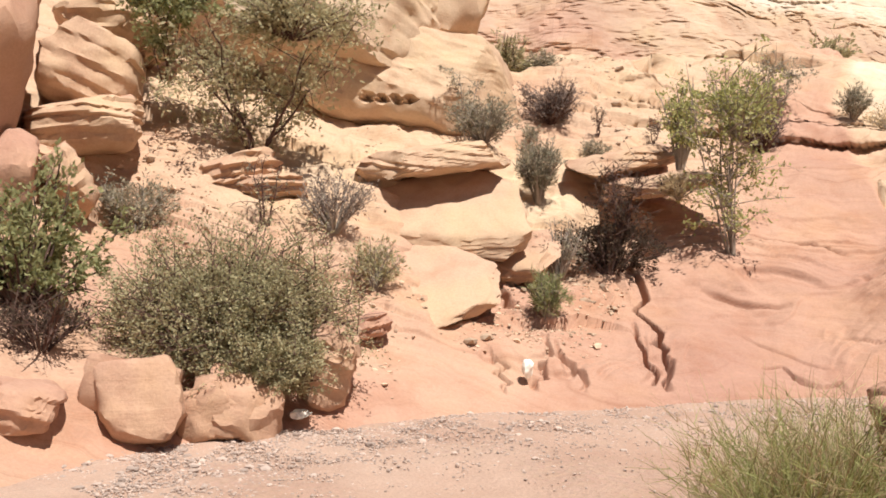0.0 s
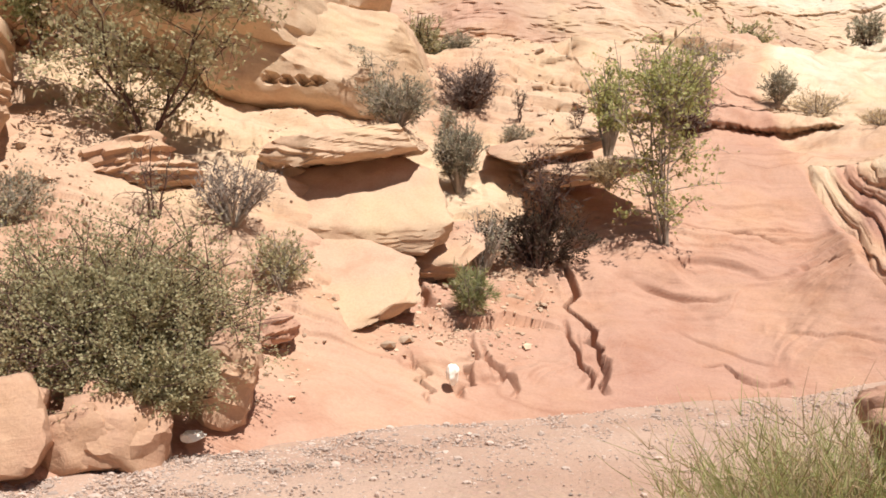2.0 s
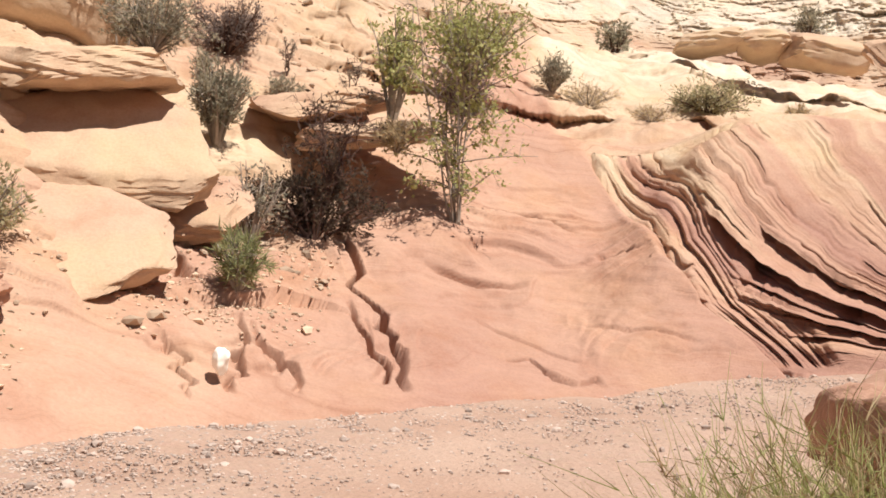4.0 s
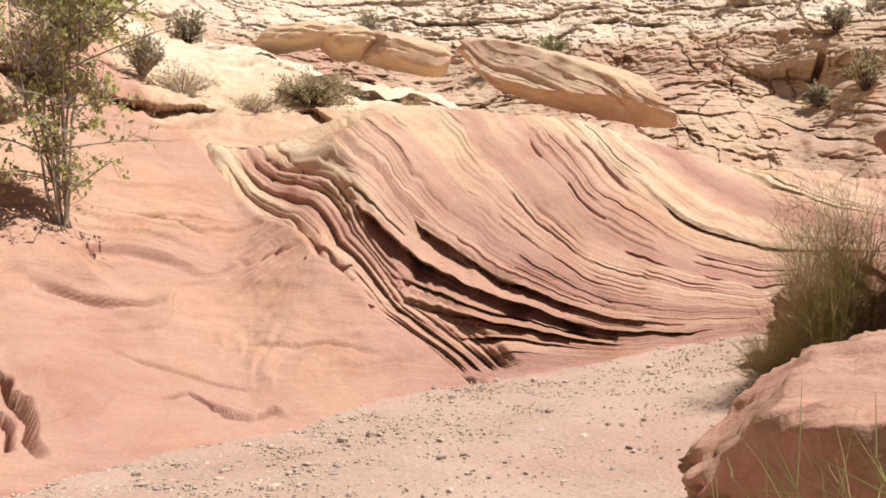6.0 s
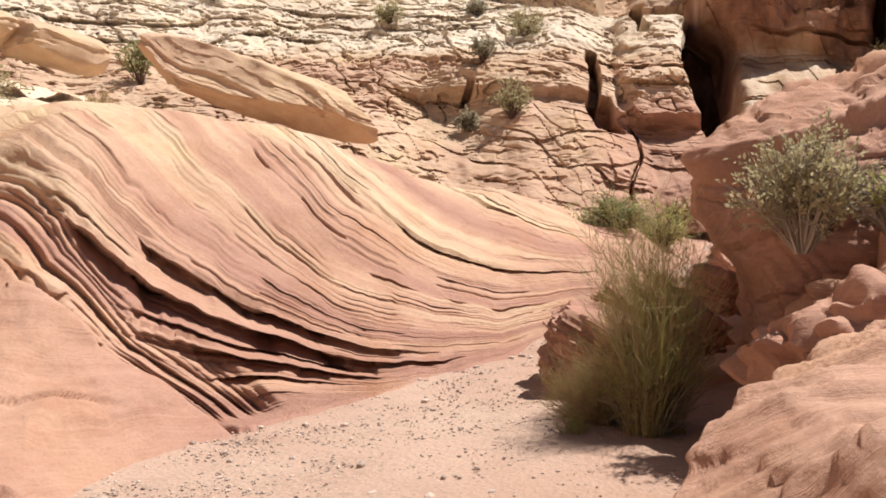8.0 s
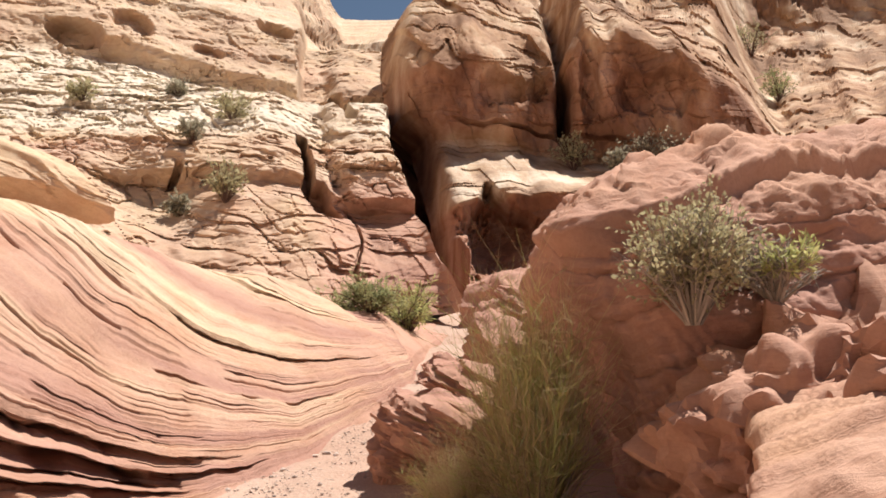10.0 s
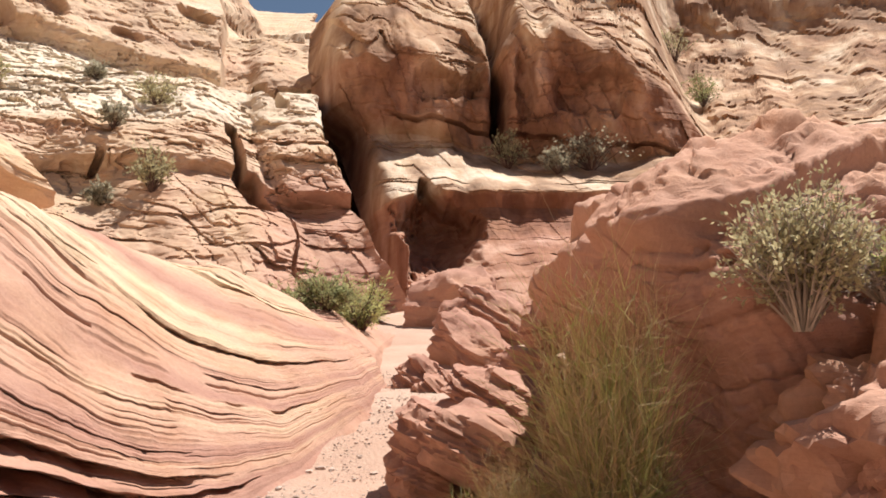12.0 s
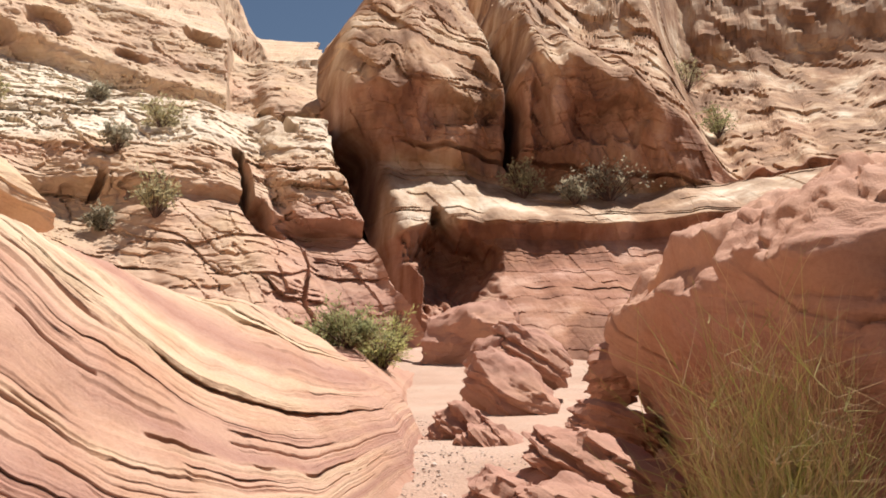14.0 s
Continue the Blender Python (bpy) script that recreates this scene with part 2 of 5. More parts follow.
# joints in the slope: x, y at both ends, depth, half-width
JOINTS = ((2.05, 12.6, 2.22, 10.1, 0.34, 0.055), (1.95, 11.5, 1.95, 10.3, 0.22, 0.04), (0.25, 12.3, 0.62, 11.6, 0.22, 0.05), (0.9, 11.0, 0.75, 9.9, 0.18, 0.05),
          (0.35, 10.4, 0.45, 9.7, 0.16, 0.04), (3.3, 11.0, 4.1, 10.5, 0.14, 0.04), (4.9, 12.5, 5.4, 12.2, 0.12, 0.04), (2.9, 12.2, 3.9, 12.1, 0.10, 0.05),
          (3.2, 13.6, 5.0, 13.2, 0.12, 0.06), (3.1, 11.6, 4.0, 10.9, 0.06, 0.03), (4.2, 11.5, 5.2, 10.9, 0.05, 0.03), (-0.6, 12.6, 1.2, 12.5, 0.12, 0.05), (1.0, 10.9, 1.3, 9.8, 0.14, 0.04))


def bank_rise(a, s):
    keys = sorted(RISES)
    table = np.array([np.interp(s, STEPS, RISES[k]) for k in keys])
    pos = np.clip(np.interp(a, keys, range(len(keys))), 0, len(keys) - 1.0001)
    lo = pos.astype(int)
    w = pos - lo
    w = w * w * (3 - 2 * w)
    return np.stack([(1 - w[i]) * table[lo[i]] + w[i] * table[lo[i] + 1] for i in range(len(a))])


def edge_of_beds(s):
    """Azimuth at which the cross-bedded face begins, by the distance up the bank."""
    return np.interp(s, (-0.3, 0, 0.5, 1.05, 1.94, 4.2, 5.3, 9), (51, 50, 47.2, 44.0, 40.6, 36.0, 33.3, 28))


def bank():
    a = np.concatenate([np.arange(-75, -30, 0.4), np.arange(-30, 0, 0.15), np.arange(0, 40, 0.095), np.arange(40, 79, 0.11), np.arange(79, 84.1, 0.2)])
    s = np.concatenate([np.arange(-0.5, 4.4, 0.02), np.arange(4.4, 9, 0.05), np.arange(9, 21, 0.2)])
    A, S = np.meshgrid(a, s, indexing="ij")
    rise = bank_rise(a, s)
    R = base_radius(A) + S
    T = np.radians(A)
    X, Y = CX + R * np.sin(T), CY + R * np.cos(T)
    Z = base_height(A) + rise + np.minimum(S, 0) * 0.6
    front = A - edge_of_beds(S) + 41.0
    swirl = smooth(40.4, 41.8, front) * smooth(82, 76, A)
    Z += 0.16 * fbm(X * 0.45, Y * 0.45, 0, 3, 21) * smooth(0, 1.5, S) * (1 - 0.6 * swirl)
    P = np.stack([X, Y, Z], -1)
    N = grid_normals(P)
    if N[..., 2].mean() < 0:
        N = -N
    H = np.maximum(Z - base_height(A), 0)
    arc = np.radians(A - 40) * 9.5
    flat = Z * 1.0 + 0.14 * arc + 0.30 * fbm(X * 0.3, Y * 0.3, 0, 3, 33) + 0.05 * fbm(X * 2, Y * 2, 0, 3, 34)
    upper = smooth(6.2, 7.4, S) * smooth(8, 16, A)
    slant = Z * 1.1 + 0.10 * X + 0.3 * fbm(X * 0.25, Y * 0.25, 0, 3, 36)
    terrace = smooth(-0.2, 0.35, fbm(X * 0.35, Y * 0.35, 2, 3, 51))
    stepped = smooth(24, 12, A) * smooth(0.8, 1.8, S)
    d_flat = 0.26 * stepped * undercut(flat * 2.1, X, 7, 0.5) + (0.016 * terrace + 0.09 * stepped) * undercut(flat * 5.3 + 0.35 * X, X * 1.6, 8, 0.45)
    hollow = upper * (0.9 * undercut(slant * 1.25, X * 0.5, 17, 0.4) + 0.35 * undercut(slant * 3.5, X * 0.8, 18, 0.45))
    d_flat = d_flat + 0.22 * upper * fbm(X * 0.8, Y * 0.8, Z, 5, 66) + 0.030 * fbm(X * 2.2, Y * 2.2, Z * 2.2, 5, 61)
    d_flat = d_flat + 0.10 * stepped * fbm(X * 1.6, Y * 1.6, Z * 1.6, 3, 65)
    # thin plates peeling off the open slope, with curved broken edges
    peel = 1.9 * fbm(X * 0.30, Y * 0.42, 5, 3, 41) + 0.9 * Z - 0.25 * X
    open_slope = smooth(2, 12, A) * smooth(0.2, 0.6, S) * smooth(6.5, 5.5, S)
    d_flat = d_flat + open_slope * (0.085 * ledges(peel * 1.5, 42, 0.86) * smooth(-0.3, 0.2, fbm(X * 0.7, Y * 0.7, 1, 3, 43)) + 0.035 * ledges(peel * 4.2 + 0.4 * X, 44, 0.8) * smooth(-0.1, 0.3, fbm(X * 0.9, Y * 0.9, 4, 3, 46)))
    broken = np.random.RandomState(5)
    for x0, y0, x1, y1, depth, half in JOINTS:
        dx, dy = x1 - x0, y1 - y0
        length = math.hypot(dx, dy)
        raw = ((X - x0) * dx + (Y - y0) * dy) / length
        along = np.clip(raw, 0, length)
        bends = np.cumsum(broken.uniform(0.06, 0.32, 40)) - 0.2
        sway = np.interp(raw, bends, broken.uniform(-0.10, 0.10, 40)) * (depth > 0.13)
        gape = np.interp(raw, bends, broken.uniform(0.45, 1.35, 40)) if depth > 0.13 else 1.0
        across = ((X - x0) * dy - (Y - y0) * dx) / length + sway + 0.02 * fbm(X * 3, Y * 3, 7, 2, 37)
        away = np.hypot(across, raw - along) / gape
        d_flat = d_flat - 0.95 * depth * smooth(half, half * (0.45 if depth > 0.13 else 0.2), away) * smooth(0, 0.4, np.minimum(along, length - along) + 0.12)
        d_flat = d_flat - 0.06 * (depth > 0.13) * smooth(half * 4.2, half * 2.2, away) * (across > 0) * smooth(-0.1, 0.3, fbm(X * 2, Y * 2, 3, 2, 36))
    d = -0.75 * smooth(0.25, 0.9, swirl) * smooth(5.3, 4.6, S) * smooth(75.5, 74, A) + (1 - swirl * smooth(5.5, 4.5, S)) * d_flat * smooth(0, 0.5, S)
    P = P + N * d[..., None] - np.stack([np.sin(T) * hollow, np.cos(T) * hollow, 0 * T], -1)
    tone = 0.12 + 0.09 * smooth(32, 12, A) + (0.10 + 0.13 * np.minimum(H, 2.4)) * (1 - swirl) * smooth(45, 10, A) + swirl * (0.04 + 0.12 * H) + 0.03 * smooth(7, 11, S) + 0.1 * fbm(X * 0.5, Y * 0.5, 0, 3, 57)
    global BANK
    keep = (A > -38) & (A < 19) & (S > 0.1) & (S < 9)
    BANK = P[keep][:: 3]
    return tagged(grid_object("rock_slope", P, rock_mat, tone=tone, bed=flat), "salmon slickrock bank with sweeping cross-bedded layers", "rock slope", kind="structure")


bank()


def cross_beds():
    """The hollowed face: its rows run along the beds, which sweep down and flatten at the foot."""
    a = np.arange(31.5, 77, 0.07)
    s = np.arange(-0.3, 5.3, 0.02)
    rows = np.concatenate([np.arange(-5.2, -1.4, 0.03), np.arange(-1.4, 8.2, 0.0125)])
    rise = bank_rise(a, s)
    A, S = np.meshgrid(a, s, indexing="ij")
    climb = np.maximum.accumulate(np.maximum(rise, 0) + 0.10 * np.maximum(S, 0), axis=1) * 0.96 + 0.004 * (S + 0.3)
    arc = np.radians(A - 40) * 9.5
    bed = arc + 1.9 * np.log(climb + 0.22) + 0.16 * fbm(arc * 0.3, S * 0.2, 3, 2, 31) + 0.05 * fbm(arc * 2.2, S * 1.0, 3, 4, 35, 0.6)
    bed = np.maximum.accumulate(bed + 1e-5 * S, axis=1)
    SS = np.stack([np.interp(rows, bed[i], s) for i in range(len(a))])
    AA = np.repeat(a[:, None], len(rows), 1)
    BB = np.repeat(rows[None], len(a), 0)
    flat_i = np.stack([np.interp(SS[i], s, rise[i]) for i in range(len(a))])
    R = base_radius(AA) + SS
    T = np.radians(AA)
    X, Y = CX + R * np.sin(T), CY + R * np.cos(T)
    H = np.maximum(flat_i, 0)
    Z = base_height(AA) + flat_i + np.minimum(SS, 0) * 0.6 + 0.064 * fbm(X * 0.45, Y * 0.45, 0, 3, 21) * smooth(0, 1.5, SS)
    P = np.stack([X, Y, Z], -1)
    # the smooth surface leans back and towards the bend
    lean = 0.75 * smooth(4.0, 2.6, SS)
    N = np.stack([-np.sin(T) * lean, -np.cos(T) * lean, 1 + 0 * T], -1)
    N /= np.linalg.norm(N, axis=-1, keepdims=True)
    front = AA - edge_of_beds(SS) + 41.0 + 0.5 * fbm(X * 1.5, Y * 1.5, Z * 1.5, 3, 49)
    inside = smooth(40.6, 41.4, front) * smooth(77, 75, AA)
    steep = smooth(44.8, 43.0, front) * smooth(40.6, 41.4, front) * smooth(5.2, 4.2, SS)
    arc = np.radians(AA - 40) * 9.5
    low = smooth(2.3, 1.4, H) * smooth(0.05, 0.3, H) * smooth(68, 56, AA) * smooth(3.0, 2.3, BB)
    worn = smooth(3.2, 2.5, H) * smooth(0.0, 0.15, H)
    broken = smooth(-0.45, 0.1, fbm(arc * 1.7, BB * 3.5, 4, 3, 44))
    d = worn * ((0.11 + 0.06 * low) * (0.15 + 0.85 * broken) * undercut(BB * 5.2, arc * 1.9, 2, 0.5) * smooth(-0.3, 0.25, fbm(arc * 0.6, H, 2, 2, 46)) + 0.08 * broken * undercut(BB * 11.0, arc * 2.6, 3, 0.55) + 0.028 * undercut(BB * 23.0, arc * 3.4, 6, 0.6) * smooth(-0.2, 0.3, fbm(arc * 0.5, H * 1.3, 8, 2, 47)))
    d = d * (1 - 0.8 * steep) - 0.12 * steep * worn
    # hollows go straight into the rock under the lips
    ragged = 0.55 + 0.45 * smooth(-0.5, 0.4, fbm(arc * 4.5, BB * 2.0, 6, 3, 48))
    deep = worn * (1 - steep) * (0.015 + 0.50 * low) * undercut(BB * 2.6, arc * 1.5, 1, 0.5) * ragged
    deep += worn * (1 - steep) * 0.11 * broken * undercut(BB * 7.5, arc * 2.2, 9, 0.45) * ragged
    for at, depth, wide, a0, a1 in ((0.60, 0.20, 0.30, 44, 56), (1.2, 0.48, 0.48, 43, 60), (1.78, 0.62, 0.58, 42.6, 65), (2.2, 0.55, 0.42, 46, 63), (2.62, 0.025, 0.06, 46, 66), (3.3, 0.03, 0.06, 50, 68), (4.65, 0.20, 0.14, 60, 74.5), (5.75, 0.10, 0.12, 62, 74)):
        u = (BB - at) / wide
        cut = (0.5 if depth > 0.4 else 0.1) + (0.5 if depth > 0.4 else 0.9) * smooth(-0.35, 0.4, fbm(arc * 1.3, at * 9, 0, 2, 45))
        deep -= depth * cut * ragged * (1 - steep) * np.where((u > -1) & (u < 0), np.maximum(1 + u, 0) ** (0.8 if depth > 0.3 else 1.5), 0) * smooth(a0, a0 + 1.2, AA) * smooth(a1, a1 - 6, AA)
    # the steep set at the edge: straight ribs
    strand = AA - edge_of_beds(SS) + 41.0 + 0.14 * fbm(X * 0.9, Y * 0.9, Z * 0.9, 2, 49)
    rib = 0.5 + 0.5 * np.sin(strand * 9.0 + 1.5 * vnoise(strand * 1.3, 0, 0, 42))
    thin = 0.5 + 0.5 * np.sin(strand * 21 + 3 * vnoise(strand * 2.1, 3, 0, 41))
    deep -= steep * worn * (0.11 + 0.10 * rib ** 2 + 0.04 * thin ** 2) * (0.45 + 0.55 * smooth(-0.4, 0.3, fbm(strand * 0.9, SS * 0.6, 2, 2, 40)))
    deep = deep * inside * smooth(0.02, 0.2, H)
    P = P - np.stack([np.sin(T) * deep, np.cos(T) * deep, 0 * deep], -1)
    d += 0.010 * fbm(X * 4, Y * 4, Z * 4, 4, 63) + 0.03 * fbm(X * 1.1, Y * 1.1, Z * 1.1, 2, 64)
    P = P + N * (inside * (d + 0.03) - 0.25 * (1 - inside))[..., None]
    tone = 0.03 - 0.10 * steep + 0.14 * H + 0.10 * fbm(X * 0.6, Y * 0.6, 0, 3, 57) + 0.30 * fbm(BB * 3.4, arc * 0.25, 0, 4, 58) + 0.12 * smooth(56, 48, AA) * smooth(1.2, 2.4, H) + 0.07 * smooth(54, 64, AA)
    ob = grid_object("cross_bedded_face", P, rock_mat, tone=tone, bed=BB)
    return tagged(ob, "salmon sandstone face of thin sweeping cross-beds", "rock face", kind="structure")


cross_beds()


# ---------------------------------------------------------------- far cliffs behind the bank
def back_cliff():
    a = np.concatenate([np.arange(-60, 18, 0.35), np.arange(18, 56, 0.125), np.arange(56, 84, 0.085)])
    v = np.concatenate([np.linspace(0, 0.62, 400), np.linspace(0.62, 1, 80)[1:]])
    A, V = np.meshgrid(a, v, indexing="ij")
    knots = (0, 0.08, 0.24, 0.26, 0.33, 0.52, 0.545, 0.62, 0.76, 0.82, 1.0)
    R0 = np.interp(V, knots, (21, 24.5, 29.6, 30.4, 32.2, 42, 42.8, 46.5, 60, 63, 150))
    R1 = np.interp(V, knots, (25.0, 26.6, 29.9, 28.9, 29.9, 41, 40.2, 45.5, 60, 63, 150))
    over = smooth(61, 66, A) * (0.55 + 0.45 * smooth(-0.4, 0.3, vnoise(A * 0.22, 0, 0, 69)))
    R = R0 * (1 - over) + R1 * over
    Z = np.interp(V, knots, (2.6, 4.0, 6.9, 7.3, 8.5, 14.6, 15.5, 19.6, 25.0, 31.0, 75))
    left = smooth(38, 10, A)
    R = R * (1 - 0.24 * left)
    Z = Z * (1 + 0.10 * left)
    # the cap dips towards the slot, the block past the chimney slumps
    Z = Z - 2.2 * smooth(62, 78, A) * smooth(0.40, 0.53, V) * smooth(0.8, 0.6, V) - 1.1 * smooth(75.2, 80.5, A) * smooth(0.12, 0.26, V) * smooth(0.5, 0.36, V)
    Z = 1.5 + (Z - 1.5) * (1 - 0.25 * smooth(76.5, 80.8, A) * smooth(0.6, 0.8, V))
    # the cap ends in a dark niche; behind it the slope runs on
    R = R + 3.0 * smooth(77.3, 78.0, A) * smooth(0.42, 0.50, V) * smooth(0.95, 0.7, V)
    end = np.interp(Z, (2.3, 4.9, 6.6, 7.8, 10, 13, 20, 60), (82.0, 80.9, 80.1, 79.5, 79.8, 80.9, 82.5, 84.0)) + 0.22 * fbm(Z * 0.7, 0, 0, 3, 70)
    A = np.where(A > 60, 60 + (A - 60) * (end - 60) / 24, A)
    R += 0.8 * fbm(A * 0.12, V * 4, 0, 3, 71) + 1.5 * np.sin(np.radians(A * 5)) * V * smooth(0.5, 0.7, V)
    T = np.radians(A)
    X, Y = CX + R * np.sin(T), CY + R * np.cos(T)
    dip = 0.075 * (A - 66) * smooth(40, 60, A) + 0.02 * X
    bed = Z * 0.9 + dip + 0.75 * fbm(X * 0.17, Y * 0.17, Z * 0.2, 3, 73) + 0.14 * fbm(X * 0.7, Y * 0.7, Z * 0.7, 3, 74)
    slope = smooth(0.27, 0.34, V) * smooth(0.55, 0.5, V)
    cap = smooth(0.53, 0.56, V)
    low = smooth(0.26, 0.2, V)
    patch = smooth(-0.25, 0.25, fbm(X * 0.22, Y * 0.22, Z * 0.4, 3, 76))
    # lips that break off in short runs, at three sizes
    d = (0.30 + 0.35 * slope) * undercut(bed * 1.3, A * 0.95 + 2 * patch, 19, 0.38) * (0.3 + 0.7 * patch)
    d += (0.16 + 0.22 * slope) * (0.15 + 0.85 * smooth(-0.1, 0.3, fbm(A * 0.5, Z * 0.9, 9, 3, 58))) * undercut(bed * 3.1 + 0.5 * fbm(X * 0.4, Y * 0.4, 0, 2, 72), A * 1.7, 20, 0.42)
    d += 0.09 * undercut(bed * 7.5, A * 1.6, 21, 0.5)
    # plates split by slanting joints
    skew = A * 0.75 + 0.55 * Z
    layer = np.floor(bed * 1.1 + 0.35 * fbm(X * 0.2, Y * 0.2, 0, 2, 67)).astype(np.int64)
    column = np.floor(skew * (0.9 + 0.35 * lattice(layer, 2, 2, 5)) + 3 * lattice(layer, 1, 1, 4) + 0.2 * vnoise(Z * 1.5, A, 0, 68)).astype(np.int64)
    d += (0.15 - 0.05 * cap - 0.06 * low) * lattice(layer, column, 0, 6) * smooth(-0.3, 0.1, fbm(A * 0.2, Z * 0.3, 4, 2, 80))
    fine = np.floor(skew * 2.7 + 2 * lattice(layer, 4, 1, 4)).astype(np.int64)
    d += 0.09 * lattice(np.floor(bed * 3.3).astype(np.int64), fine, 3, 7) * slope * patch
    d += (0.16 + 0.30 * cap) * fbm(X * 0.3, Y * 0.3, Z * 0.5, 5, 75, 0.5)
    # meandering cracks and broken knobs
    vein = np.abs(fbm(A * 0.42 + 0.3 * Z, Z * 0.75, 2, 3, 56))
    knob = fbm(X * 0.9, Y * 0.9, Z * 1.3, 4, 55, 0.55)
    d += (1 - 0.6 * cap - 0.45 * low * smooth(62, 68, A)) * (-0.20 * smooth(0.05, 0.0, vein) * patch + 0.26 * np.abs(knob) - 0.3 * smooth(0.35, 0.6, knob))
    # rounded bulges and mouths in the lower wall
    d += low * smooth(62, 68, A) * (0.28 * fbm(A * 0.35, Z * 0.8, 7, 3, 62, 0.45) + 0.3 * undercut(Z * 0.75 + 0.03 * A + 0.4 * fbm(A * 0.3, 0, 2, 2, 65), A * 0.7, 61, 0.3))
    # alcoves in the cap
    for az, z, wide, tall, depth in ((63.5, 15.5, 1.6, 0.8, 1.6), (66.5, 16.2, 1.3, 1.0, 1.0), (74.5, 17.0, 1.2, 0.8, 1.2), (70.5, 15.0, 1.0, 0.5, 0.7)):
        d -= depth * smooth(1.0, 0.6, np.hypot((A - az) / wide, (Z - z + 0.18 * (A - az)) / tall))
    # upright joints, one of them a deep dark chimney
    for az, half, depth, z0, z1 in ((74.7, 0.36, 2.4, 5.6, 8.9), (75.3, 0.75, 1.7, 5.5, 7.0), (77.75, 0.40, 2.6, 9.6, 13.6), (76.3, 0.12, 0.7, 2.6, 6.0), (67.4, 0.25, 0.9, 6.6, 7.6)):
        d -= depth * smooth(half, half * 0.6, np.abs(A - az + 0.5 * fbm(Z * 0.6, az, 0, 3, 79))) * smooth(z0, z0 + 0.4, Z) * smooth(z1, z1 - 0.4, Z)
    d = d * (1 - 0.5 * smooth(46, 32, A))
    X, Y = X - d * np.sin(T), Y - d * np.cos(T)
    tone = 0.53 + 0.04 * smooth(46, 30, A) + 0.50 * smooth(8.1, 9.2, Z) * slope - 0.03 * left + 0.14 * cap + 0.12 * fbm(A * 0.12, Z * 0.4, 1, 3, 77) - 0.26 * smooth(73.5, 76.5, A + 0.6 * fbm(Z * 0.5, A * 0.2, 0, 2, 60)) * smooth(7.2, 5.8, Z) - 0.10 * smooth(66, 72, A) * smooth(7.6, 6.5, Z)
    P = np.stack([X, Y, Z], -1)
    # the side wall of the slot
    back = P[-1:] + np.arange(1, 15)[:, None, None] * np.array((1.2, 0.30, 0)) + 0.25 * fbm(np.arange(1, 15)[:, None] * 0.6, Z[-1:] * 0.6, 0, 3, 59)[..., None] * np.array((0, 1, 0))
    P = np.concatenate([P, back])
    tone, bed = [np.concatenate([q, np.repeat(q[-1:], 14, 0)]) for q in (tone, bed)]
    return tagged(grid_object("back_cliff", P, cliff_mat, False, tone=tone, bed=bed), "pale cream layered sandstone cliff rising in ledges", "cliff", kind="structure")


back_cliff()


